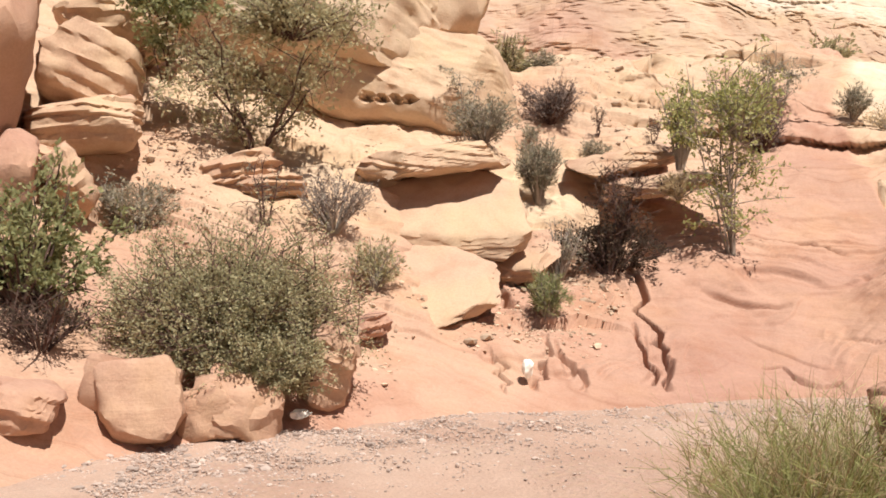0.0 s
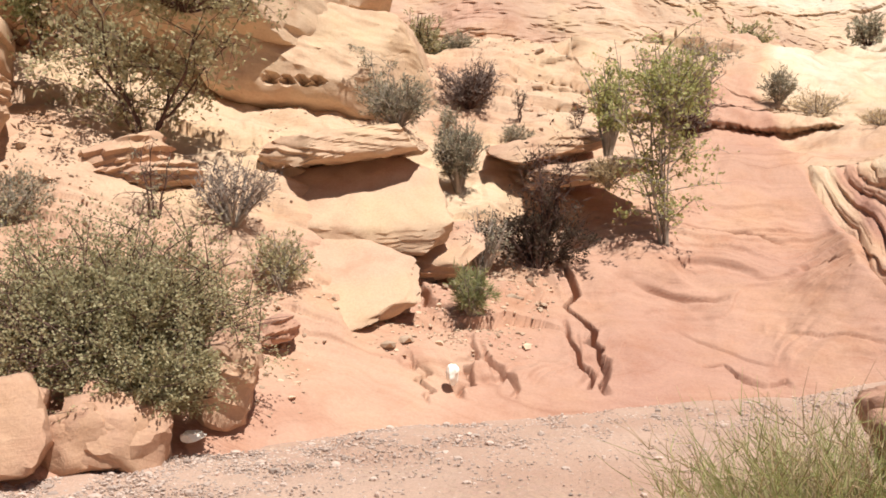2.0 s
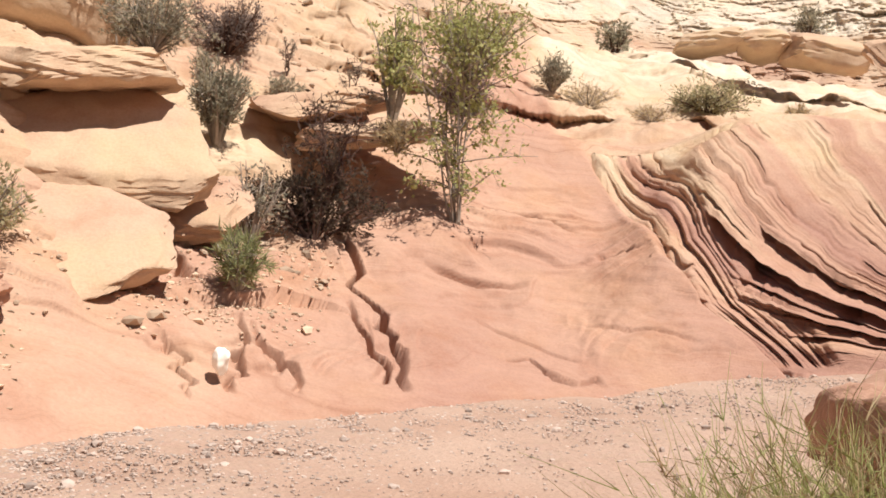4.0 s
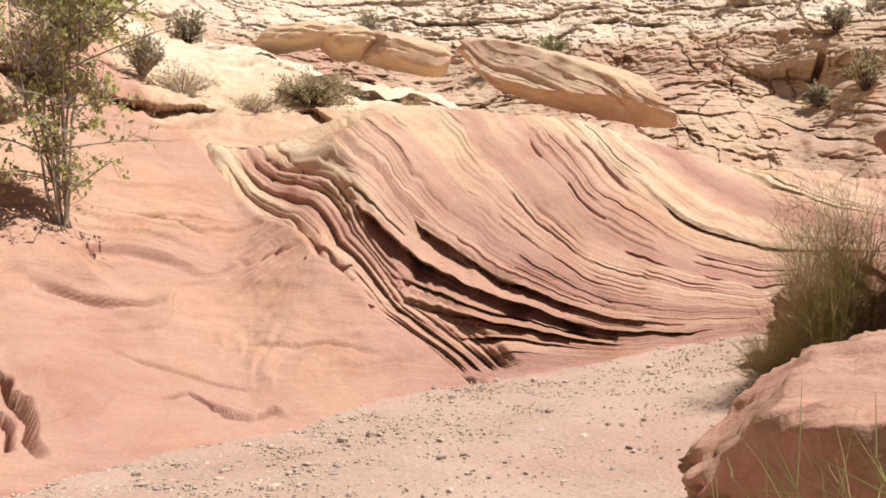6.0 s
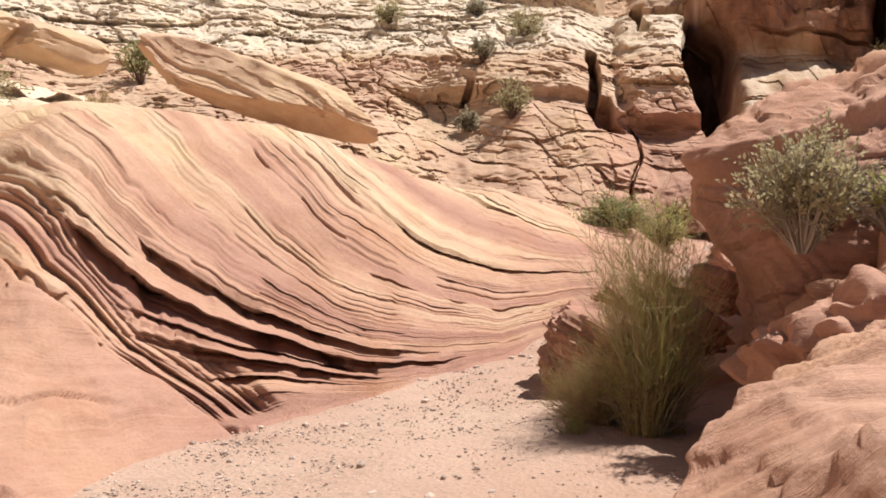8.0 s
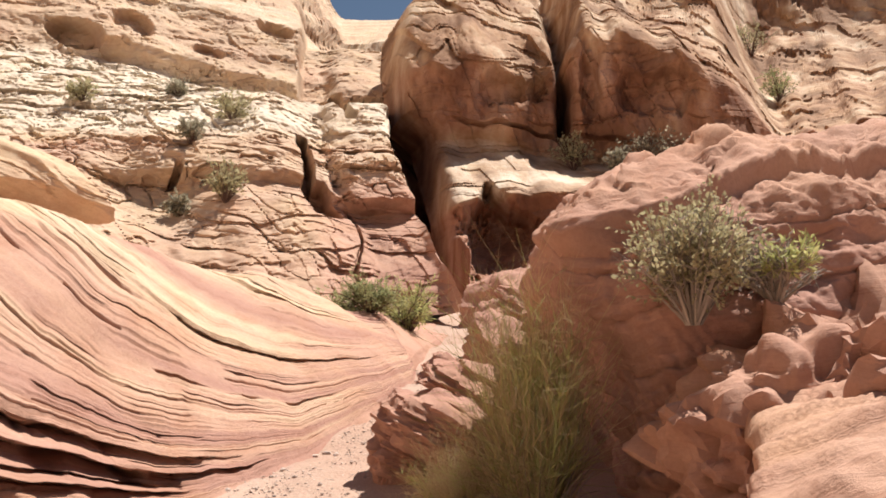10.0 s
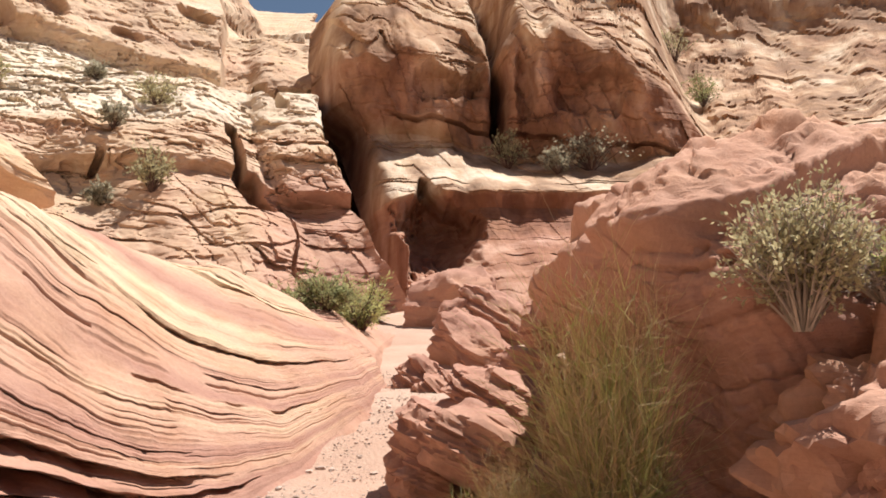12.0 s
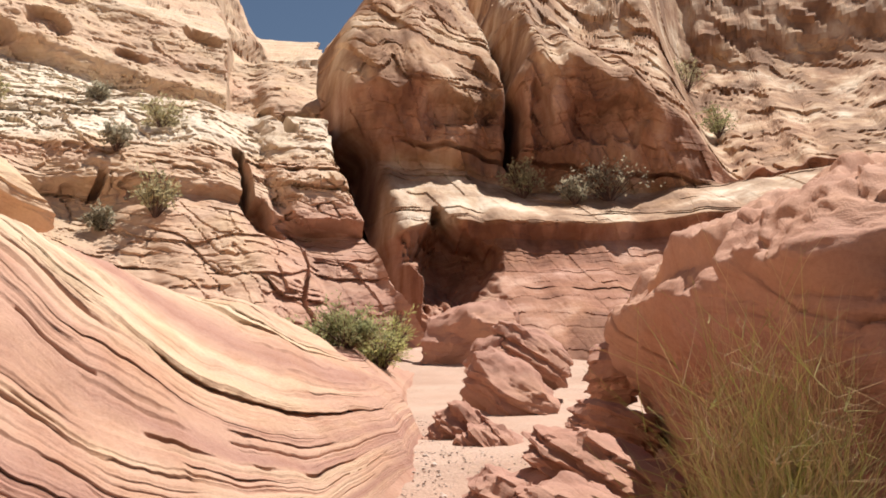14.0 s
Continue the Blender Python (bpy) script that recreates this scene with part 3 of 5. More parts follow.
def tower():
    """The varnished cliff beyond the slot: a white shelf, an overhung face in two bulges, lit slopes above."""
    a = np.concatenate([np.arange(80, 108, 0.075), np.arange(108, 116, 0.2), np.arange(116, 160, 0.6)])
    v = np.concatenate([np.linspace(0, 0.72, 430), np.linspace(0.72, 1, 70)[1:]])
    A, V = np.meshgrid(a, v, indexing="ij")
    # heights of the shelf's lip, the foot of the face and the brow, along the cliff
    lip = np.interp(A, (80, 83, 86.7, 92, 98, 104), (6.2, 6.7, 6.7, 6.5, 6.6, 6.8))
    foot = np.interp(A, (80, 84, 87, 90, 98, 102, 110), (9.6, 9.6, 9.0, 8.5, 8.3, 8.6, 9.2))
    brow = np.interp(A, (80, 82, 85, 88, 90.2, 91.5, 95, 98, 101, 103, 110), (12.2, 12.0, 12.5, 11.4, 11.6, 12.9, 12.3, 11.2, 10.1, 9.2, 9.7))
    brow = np.maximum(brow + 0.35 * fbm(A * 0.5, 0, 0, 3, 82), foot + 0.3)
    rows = (0, 0.12, 0.26, 0.30, 0.44, 0.58, 0.72, 0.80, 1.0)
    heights = np.stack([2.0 + 0 * lip, 0.5 * (2 + lip) - 0.2, lip - 0.5, lip, foot, brow, brow + 4.5, brow + 8.0, 50 + 0 * lip], -1)
    deep = np.stack([27 + 0 * lip, 29.5 + 0 * lip, 31.6 + 0 * lip, 31.3 + 0 * lip, 36.2 + 0 * lip, 35.9 + 0 * lip, 40.5 + 0 * lip, 45 + 0 * lip, 110 + 0 * lip], -1)
    right = smooth(99, 103, A)
    Z, R = 0, 0
    for k in range(len(rows) - 1):
        u = np.clip((V - rows[k]) / (rows[k + 1] - rows[k]), 0, 1)
        Z = Z + (heights[..., k + 1] - heights[..., k]) * u + (heights[..., 0] if k == 0 else 0)
        R = R + (deep[..., k + 1] - deep[..., k]) * u + (deep[..., 0] if k == 0 else 0)
    Z = Z + smooth(95, 101, A) * 10 * smooth(0.58, 0.8, V)
    start = np.interp(Z, (2, 4.4, 7.9, 9.9, 10.7, 13.4, 15.5, 20, 60), (82.8, 82.1, 81.7, 81.5, 80.0, 80.0, 80.4, 84, 92))
    A = np.where(A < 95, 95 - (95 - A) * (95 - start) / 15, A)
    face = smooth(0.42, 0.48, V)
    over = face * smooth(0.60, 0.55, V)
    # past the second bulge the cliff falls back to an open slope
    R = R + right * face * (2.5 + 9.0 * smooth(0.55, 0.72, V)) + smooth(88, 100, A) * 7 * smooth(0.58, 0.72, V)
    R += 3.5 * np.exp(-((A - start) / 0.7) ** 2) + 0.5 * fbm(A * 0.25, V * 3, 0, 3, 81)
    # the two bulges with the cleft between them
    mid = 90.15 + 0.30 * np.sin(Z * 0.9) + 0.3 * fbm(Z * 0.5, 0, 0, 3, 89)
    R -= face * (0.8 * np.exp(-((A - 85.3) / 3.6) ** 4) + 0.8 * np.exp(-((A - 94.6) / 3.3) ** 4)) * (1 - 0.5 * smooth(0.6, 0.72, V))
    cleft = np.exp(-((A - mid) / (0.30 + 0.45 * smooth(12.5, 14.5, Z))) ** 2)
    R += face * 4.5 * cleft * smooth(8.6, 9.6, Z)
    # alcoves: under the shelf, and hollows in the overhung face
    for az, z, wide, tall, depth in ((85.3, 5.2, 2.3, 1.7, 2.2), (86.6, 11.2, 2.2, 0.7, 0.9), (91.6, 11.3, 0.7, 1.7, 0.8), (95.0, 10.6, 2.2, 0.9, 0.7)):
        R += depth * smooth(1.05, 0.55, np.hypot((A - az) / wide, (Z - z) / tall) + 0.30 * fbm(A * 0.8, Z * 0.9, 0, 4, 90))
    # the pillar beside the alcove
    R -= 2.4 * np.exp(-((A - 82.9 - 0.15 * np.sin(Z * 1.5)) / 0.38) ** 4) * smooth(5.5, 5.1, Z)
    # the slope below the alcove
    R -= 3.5 * smooth(83.0, 86.5, A) * smooth(3.3 + 0.75 * np.clip(A - 84, 0, 3), 2.0, Z)
    T = np.radians(A)
    slant = Z * 0.9 + 0.16 * np.clip(A - 92, -10, 30) * smooth(0.58, 0.66, V) + 0.3 * fbm(A * 0.15, Z * 0.2, 0, 3, 83) + 0.06 * fbm(A * 1.2, Z, 0, 3, 84)
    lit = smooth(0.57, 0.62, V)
    shelf = smooth(0.28, 0.31, V) * smooth(0.45, 0.43, V)
    patch = smooth(-0.3, 0.25, fbm(A * 0.3, Z * 0.4, 5, 3, 88))
    d = (0.20 + 0.45 * lit + 0.3 * shelf) * patch * undercut(slant * 1.4, A * 0.45, 12, 0.35) + (0.10 + 0.22 * lit + 0.22 * shelf) * undercut(slant * 3.4, A * 0.8, 13, 0.4) + (0.04 + 0.05 * lit) * undercut(slant * 8, A * 1.4, 14, 0.5)
    layer = np.floor(slant * 1.0).astype(np.int64)
    d += (0.25 + 0.75 * smooth(0.40, 0.46, V) - 0.35 * over) * 0.24 * lattice(layer, np.floor(A * 0.9 + 0.6 * Z + 2 * lattice(layer, 1, 1, 3)).astype(np.int64), 2, 8)
    d += (0.30 + 0.25 * over) * fbm(A * 0.35, Z * 0.35, 2, 5, 85, 0.5)
    # a joint along the foot of the face
    d -= 0.5 * over * smooth(0.10, 0.04, np.abs(Z - 9.9 + 0.10 * (A - 86) + 0.1 * fbm(A * 0.8, 0, 0, 2, 86))) * smooth(83, 84.5, A)
    R = R - d
    P = np.stack([CX + R * np.sin(T), CY + R * np.cos(T), Z], -1)
    # tone also paints shade on the overhung face and light on the slopes above
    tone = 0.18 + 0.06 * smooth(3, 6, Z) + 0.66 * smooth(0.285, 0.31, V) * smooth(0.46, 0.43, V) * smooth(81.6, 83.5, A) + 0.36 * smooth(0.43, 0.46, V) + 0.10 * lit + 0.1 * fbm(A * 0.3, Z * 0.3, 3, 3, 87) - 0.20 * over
    # the side wall of the slot
    k = 14
    back = P[:1] + np.arange(k, 0, -1)[:, None, None] * np.array((1.2, -0.05, 0))
    P = np.concatenate([back, P])
    tone, slant = [np.concatenate([np.repeat(q[:1], k, 0), q]) for q in (tone, slant)]
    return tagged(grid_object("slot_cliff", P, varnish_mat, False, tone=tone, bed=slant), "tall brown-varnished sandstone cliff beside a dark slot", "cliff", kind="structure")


tower()


def slot_back():
    """Rock added deep in the slot to keep sky and light out of it."""
    a = np.linspace(77, 86, 40)
    z = np.linspace(0, 14, 80)
    A, Z = np.meshgrid(a, z, indexing="ij")
    R = 50 + 0.6 * fbm(A, Z * 0.4, 0, 3, 91) + Z * 0.3
    T = np.radians(A)
    return tagged(grid_object("slot_plug", np.stack([CX + R * np.sin(T), CY + R * np.cos(T), Z], -1), varnish_mat, tone=0.1 + 0 * Z, bed=Z), "rock added to close the narrow slot and keep it dark", "cliff", kind="structure")


slot_back()


# ---------------------------------------------------------------- the inner bank: shaded wall and ridge
def inner_bank():
    """A blunt nose towards the bend, a shaded wall along the wash, and a ridge that climbs away from both."""
    px = np.array((8.2, 7.0, 6.5, 6.28, 6.22, 6.35, 6.65, 7.2, 9.0, 10.6, 11.7, 12.5, 14.0, 17.0, 26.0))
    py = np.array((1.0, 4.2, 5.5, 6.3, 6.75, 7.12, 7.38, 7.45, 7.45, 7.45, 7.40, 7.1, 5.6, 3.5, -3.0))
    run = np.concatenate([[0], np.cumsum(np.hypot(np.diff(px), np.diff(py)))])
    u = np.concatenate([np.arange(0, 3.0, 0.1), np.arange(3.0, 14.0, 0.026), np.arange(14.0, run[-1], 0.15)])
    cx, cy = np.interp(u, run, px), np.interp(u, run, py)
    even = np.arange(0, run[-1], 0.02)
    soft = np.ones(31) / 31
    ex, ey = [np.convolve(np.pad(np.interp(even, run, q), 15, mode="edge"), soft, "valid") for q in (px, py)]
    cx, cy = np.interp(u, even, ex), np.interp(u, even, ey)
    tx, ty = np.gradient(cx), np.gradient(cy)
    ln = np.hypot(tx, ty)
    nx, ny = -ty / ln, tx / ln  # out of the rock, over the wash
    v = np.concatenate([np.linspace(0, 0.55, 210), np.linspace(0.55, 0.8, 120)[1:], np.linspace(0.8, 1, 40)[1:]])
    U, V = np.meshgrid(u, v, indexing="ij")
    corner = run[6]
    wall = smooth(corner - 0.35, corner + 0.25, U)
    knots = (0, 0.12, 0.22, 0.32, 0.40, 0.47, 0.55, 0.62, 0.70, 0.80, 0.90, 1.0)
    s_n = np.interp(V, knots, (0.42, 0.36, 0.20, 0.06, 0.22, 0.45, 0.85, 1.7, 3.0, 6.0, 12.0, 20.0))
    z_n = np.interp(V, knots, (-0.3, 0.45, 0.95, 1.40, 1.78, 2.05, 2.26, 2.45, 2.75, 3.25, 3.8, 4.1))
    s_w = np.interp(V, knots, (0.55, 0.48, 0.30, 0.12, 0.02, 0.02, 0.28, 0.8, 2.4, 6.0, 12.0, 20.0))
    z_w = np.interp(V, knots, (-0.3, 0.4, 0.95, 1.35, 1.70, 1.95, 2.18, 2.35, 2.78, 3.35, 3.8, 4.1))
    S, Z = s_n * (1 - wall) + s_w * wall, z_n * (1 - wall) + z_w * wall
    X0, Y0 = cx[:, None] + 0 * V, cy[:, None] + 0 * V
    far = smooth(run[10], run[12], U)
    Z = Z + floor_height(X0, Y0) * np.interp(V, (0, 0.5), (1, 0.15)) - 0.35 * far * smooth(0.3, 0.5, V)
    NX, NY = nx[:, None] + 0 * V, ny[:, None] + 0 * V
    deep, beyond = np.minimum(S, 0.3), np.maximum(S - 0.3, 0)
    X, Y = X0 - NX * deep + 0.5 * beyond, Y0 - NY * deep - 0.87 * beyond
    top = smooth(0.44, 0.56, V)
    # a thicker bed lies over the brow with a lip that climbs away from the corner
    edge = Z - 2.02 - 0.55 * np.clip(corner - U, 0, 3) - 0.10 * np.clip(U - corner, 0, 3) + 0.10 * fbm(U * 1.2, V * 2, 0, 3, 93)
    lift = smooth(-0.03, 0.05, edge) * smooth(1.6, 0.5, edge)
    bed = Z * 1.0 - 0.22 * X + 0.10 * Y + 0.25 * fbm(X * 0.4, Y * 0.4, Z * 0.5, 3, 97) + 0.05 * fbm(X * 2.5, Y * 2.5, Z * 2.5, 2, 98)
    out = 0.17 * lift + 0.20 * fbm(X * 0.7, Y * 0.7, Z * 0.8, 3, 95) * (1 - 0.4 * top) + 0.07 * fbm(X * 2.2, Y * 2.2, Z * 2.2, 5, 96, 0.55)
    patch = smooth(-0.25, 0.25, fbm(X * 0.8, Y * 0.8, Z * 0.8, 3, 94))
    out = out + 0.16 * undercut(bed * 2.0, U * 0.8, 20, 0.4) * (0.25 + 0.75 * top) * patch + 0.08 * undercut(bed * 7.0, U * 1.5, 22, 0.5) - (0.05 * smooth(0.35, 0.55, vnoise(X * 5.5, Y * 5.5, Z * 7, 71)) * patch + 0.02 * smooth(0.25, 0.45, vnoise(X * 13, Y * 13, Z * 16, 72))) * smooth(1.3, 1.8, Z) * smooth(corner + 2.5, corner, U)
    # slanting ribs low on the nose
    slant = U * 0.8 - Z * 0.7 + 0.15 * fbm(X, Y, Z, 2, 92)
    out = out + 0.025 * ledges(slant * 6.5, 15, 0.8) * smooth(0.7, 0.2, wall) * smooth(2.0, 1.6, Z) + 0.015 * ledges(slant * 15, 16, 0.8) * smooth(2.1, 1.7, Z)
    # pits and pockets
    for pu, pz, pr, pd in ((-0.42, 1.84, 0.085, 0.14), (-0.62, 1.95, 0.04, 0.08), (-0.18, 1.92, 0.05, 0.08), (-0.05, 1.80, 0.045, 0.07), (-0.28, 2.02, 0.035, 0.06), (-0.8, 1.78, 0.04, 0.06), (0.45, 2.42, 0.16, 0.14), (0.05, 2.50, 0.12, 0.12), (-0.45, 2.60, 0.14, 0.12), (1.6, 2.45, 0.14, 0.12), (2.6, 2.5, 0.18, 0.14)):
        out = out - pd * smooth(pr, pr * 0.5, np.hypot(U - corner - pu, (Z - pz) * 1.5) + 0.02 * fbm(U * 5, Z * 5, 0, 2, 91))
    steep = 1 - smooth(0.36, 0.62, V)
    X, Y, Z = X + NX * out * (0.25 + 0.75 * steep), Y + NY * out * (0.25 + 0.75 * steep), Z + out * (1 - 0.7 * steep)
    # cracks and broken lips on the ridge
    rough = smooth(0.52, 0.62, V)
    band = Y * 0.9 + 0.45 * X + 0.6 * fbm(X * 0.5, Y * 0.5, 0, 3, 90)
    Z = Z + rough * (0.20 * undercut(-band * 0.9, X * 0.6, 23, 0.3) * patch + 0.07 * undercut(-band * 2.7, X, 24, 0.35) + 0.10 * fbm(X * 1.1, Y * 1.1, 0, 4, 99))
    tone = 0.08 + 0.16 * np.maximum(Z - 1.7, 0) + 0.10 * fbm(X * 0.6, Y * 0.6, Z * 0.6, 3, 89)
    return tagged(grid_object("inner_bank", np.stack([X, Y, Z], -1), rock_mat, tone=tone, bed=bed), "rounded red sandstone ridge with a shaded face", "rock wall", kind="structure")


inner_bank()


# ---------------------------------------------------------------- loose rocks
BALLS = {}


def ball(level):
    if level not in BALLS:
        bm = bmesh.new()
        bmesh.ops.create_icosphere(bm, subdivisions=level, radius=1)
        BALLS[level] = (np.array([v.co[:] for v in bm.verts]), [[v.index for v in f.verts] for f in bm.faces])
        bm.free()
    return BALLS[level]


def rock(name, centre, half, turn, boxy, tone, label, category, level=4, mat=None, ledge=0.06, undercut_by=0.0, holes=(), knob=0.0):
    """A weathered block: half its size along its own axes, turned by degrees, with bedding across its short side."""
    seed = int(abs(centre[0] * 37 + centre[1] * 91 + centre[2] * 53)) % 900
    D, faces = ball(level)
    size = np.array(half)
    rnd = np.random.RandomState(seed)
    r = 1 / (np.abs(D) ** boxy).sum(1) ** (1 / boxy)
    Q = D * r[:, None]
    # uneven block: each side leans its own way
    lean = rnd.uniform(-0.16, 0.16, (3, 3))
    Q = Q + Q @ (lean - np.diag(np.diag(lean)))
    W = Q * size
    big = max(half)
    # broken faces
    for _ in range(4 if undercut_by else 14 if ledge < 0.1 else 3):
        n = rnd.normal(size=3)
        n /= np.linalg.norm(n)
        reach = W @ n
        W = W - np.maximum(reach - rnd.uniform(0.72, 0.94) * reach.max(), 0)[:, None] * n
    n1 = fbm(W[:, 0] / big * 1.6 + seed, W[:, 1] / big * 1.6, W[:, 2] / big * 1.6, 3, seed)
    n2 = fbm(W[:, 0] * 5 + seed, W[:, 1] * 5, W[:, 2] * 5, 4, seed + 3)
    W = W * (1 + (0.12 if boxy < 4.5 else 0.05) * n1[:, None]) + D * (0.012 + 0.014 * min(big, 1.0)) * n2[:, None]
    if knob:
        lump = fbm(W[:, 0] * 1.7, W[:, 1] * 1.7 + seed, W[:, 2] * 2.6, 4, seed + 5, 0.55)
        W = W + D * (knob * (np.abs(lump) * 1.6 - 0.5))[:, None] - D * (0.7 * knob * smooth(0.25, 0.5, vnoise(W[:, 0] * 2.6, W[:, 1] * 2.6, W[:, 2] * 3.4, seed + 6)))[:, None]
    bed = W[:, 2] + 0.16 * W[:, 0] + 0.12 * big * fbm(W[:, 0] * 0.8, W[:, 1] * 0.8, 0, 2, seed + 7) + 0.25 * (W[:, 0] / half[0]) ** 2 * half[2] * (ledge > 0.3)
    if ledge:
        side = np.sqrt(np.maximum(1 - D[:, 2] ** 2, 0))[:, None] * D * np.array((1, 1, 0))
        W = W + side * (ledge * ledges(bed * (2.4 / max(half[2], 0.25)), seed, 0.85) + 0.4 * ledge * ledges(bed * (7 / max(half[2], 0.25)), seed + 1, 0.8))[:, None]
    for hx, hz, hr in holes:
        W[:, 1] += 0.2 * smooth(hr, hr * 0.55, np.hypot(W[:, 0] - hx, W[:, 2] - hz)) * (D[:, 1] < 0)
    if undercut_by:
        # ribbed top, deep hollow under the front lip
        level_ = W[:, 2] / half[2] + 0.12 * n1 + 0.10 * n2
        W[:, 1] += 0.5 * undercut_by * smooth(0.6, -0.4, level_) * smooth(0.1, -0.4, D[:, 1])
        W[:, 0] += undercut_by * (0.9 * smooth(0.42, 0.10, level_) + 0.5 * smooth(0.2, -0.6, level_)) * smooth(0.1, -0.5, D[:, 0])
        bed = W[:, 0] * 0.9 + 0.35 * W[:, 1] + 0.5 * W[:, 2] + 0.10 * fbm(W[:, 0] * 1.2, W[:, 1] * 1.2, 0, 3, seed + 8)
        W[:, 2] += smooth(0.0, 0.25, D[:, 2]) * (0.06 * ledges(bed * 3.1, 2, 0.8) + 0.03 * ledges(bed * 6.5, 3, 0.75) + 0.05 * n1)
    me = bpy.data.meshes.new(name)
    me.from_pydata(W.tolist(), [], faces)
    for key, values in (("tone", np.full(len(W), tone)), ("bed", bed)):
        at = me.attributes.new(key, "FLOAT", "POINT")
        at.data.foreach_set("value", values.astype(np.float32))
    me.polygons.foreach_set("use_smooth", np.ones(len(faces), bool))
    if not undercut_by:
        me.set_sharp_from_angle(angle=0.55)
    me.materials.append(mat or boulder_mat)
    ob = new(name, me)
    ob.matrix_world = pose(*centre, *turn)
    return tagged(ob, label, category, kind="structure" if category == "cliff" else "")


rock("overhanging_slab", (-0.38, 12.98, 2.66), (1.03, 0.80, 0.19), (3, -5, 1), 6, 0.55, "thick cream sandstone slab jutting over a dark hollow", "rock", 5, boulder_mat, 0.06)
rock("slab_rock", (2.27, 14.57, 2.80), (0.87, 0.80, 0.17), (6, -9, -10), 4, 0.45, "rounded tan sandstone slab lying on the slope", "rock", 5, boulder_mat, 0.06)
rock("slab_rock", (2.60, 13.82, 2.42), (0.74, 0.70, 0.14), (8, -8, -12), 4, 0.5, "cream slab lying against a larger slab", "rock", 5, boulder_mat, 0.06)
rock("plate_rock", (-0.53, 11.30, 1.06), (0.87, 0.80, 0.12), (31, -9, 2), 8, 0.5, "broad cream sandstone plate with a broken front edge", "rock", 5, boulder_mat, 0.06)
rock("plate_rock", (0.62, 12.26, 1.42), (0.48, 0.50, 0.13), (31, -13, -4), 8, 0.45, "smaller cream plate split off beside a joint", "rock", 5, boulder_mat, 0.06)
rock("upright_block", (-1.17, 8.79, 0.49), (0.19, 0.26, 0.41), (0, 14, 7), 7, 0.42, "upright sandstone block leaning on the bank", "rock", 5, boulder_mat, 0.06)
rock("bank_block", (-2.58, 7.86, 0.28), (0.31, 0.40, 0.35), (-15, -8, 19), 12, 0.36, "squared salmon block at the foot of the bank", "rock", 4, boulder_mat, 0.02)
rock("bank_block", (-1.79, 8.24, 0.12), (0.28, 0.35, 0.32), (-15, 6, 12), 12, 0.36, "rounded salmon block at the foot of the bank", "rock", 4, boulder_mat, 0.02)
rock("bank_block", (-2.16, 8.13, 0.10), (0.28, 0.35, 0.23), (-15, -20, 15), 12, 0.36, "salmon block wedged between two others", "rock", 4, boulder_mat, 0.02)
rock("bank_block", (-2.65, 7.92, 0.25), (0.35, 0.35, 0.35), (-15, 4, 19), 12, 0.36, "tall salmon block at the foot of the bank", "rock", 4, boulder_mat, 0.02)
rock("bank_block", (-1.91, 8.26, 0.19), (0.36, 0.40, 0.26), (-15, -4, 14), 12, 0.36, "low salmon block under a bush", "rock", 4, boulder_mat, 0.02)
rock("grey_boulder", (-3.17, 7.08, 0.36), (0.25, 0.35, 0.17), (0, 12, 25), 3, 0.3, "rounded greyish boulder at the foot of the bank", "rock", 4, boulder_mat, 0.06)
rock("small_rock", (-0.96, 10.10, 0.72), (0.17, 0.20, 0.13), (0, -20, 5), 4, 0.15, "small red angular rock on the slope", "rock", 4, boulder_mat, 0.06)
rock("white_stone", (0.64, 9.98, 0.32), (0.05, 0.07, 0.09), (0, 4, -5), 3, 1, "small white stone perched on red rock", "rock", 4, pale_stone_mat, 0)
rock("white_stone", (-1.37, 8.44, 0.10), (0.10, 0.12, 0.04), (0, 0, 9), 3, 1, "flat whitish stone on the gravel", "rock", 4, pale_stone_mat, 0)
rock("boulder", (-4.57, 11.97, 3.55), (0.57, 0.80, 0.54), (0, 15, 21), 5, 0.5, "large angular tan boulder in a tumbled pile", "boulder", 5, boulder_mat, 0.06)
rock("boulder", (-4.40, 11.21, 2.86), (0.60, 0.70, 0.35), (0, -8, 22), 5, 0.52, "broad tan boulder below a larger one", "boulder", 5, boulder_mat, 0.06)
rock("boulder", (-4.13, 10.19, 2.22), (0.16, 0.30, 0.40), (0, -35, 22), 5, 0.45, "tilted sandstone shard on a heap", "boulder", 4, boulder_mat, 0.06)
rock("boulder", (-4.96, 13.07, 4.41), (0.52, 0.60, 0.32), (0, -10, 21), 4, 0.55, "rounded tan boulder high in the pile", "boulder", 4, boulder_mat, 0.06)
rock("boulder", (-4.55, 13.43, 4.42), (0.29, 0.40, 0.24), (0, 10, 19), 4, 0.5, "small tan boulder high in the pile", "boulder", 4, boulder_mat, 0.06)
rock("boulder", (-4.26, 14.00, 4.70), (0.25, 0.40, 0.21), (0, -10, 17), 4, 0.5, "small tan boulder high in the pile", "boulder", 4, boulder_mat, 0.06)
rock("boulder", (-4.28, 13.56, 4.21), (0.20, 0.40, 0.18), (0, -30, 18), 4, 0.5, "small tan boulder high in the pile", "boulder", 4, boulder_mat, 0.06)
rock("boulder", (-3.99, 11.35, 3.02), (0.14, 0.30, 0.24), (0, -5, 20), 4, 0.4, "small lichen-tinted boulder in the pile", "boulder", 4, boulder_mat, 0.06)
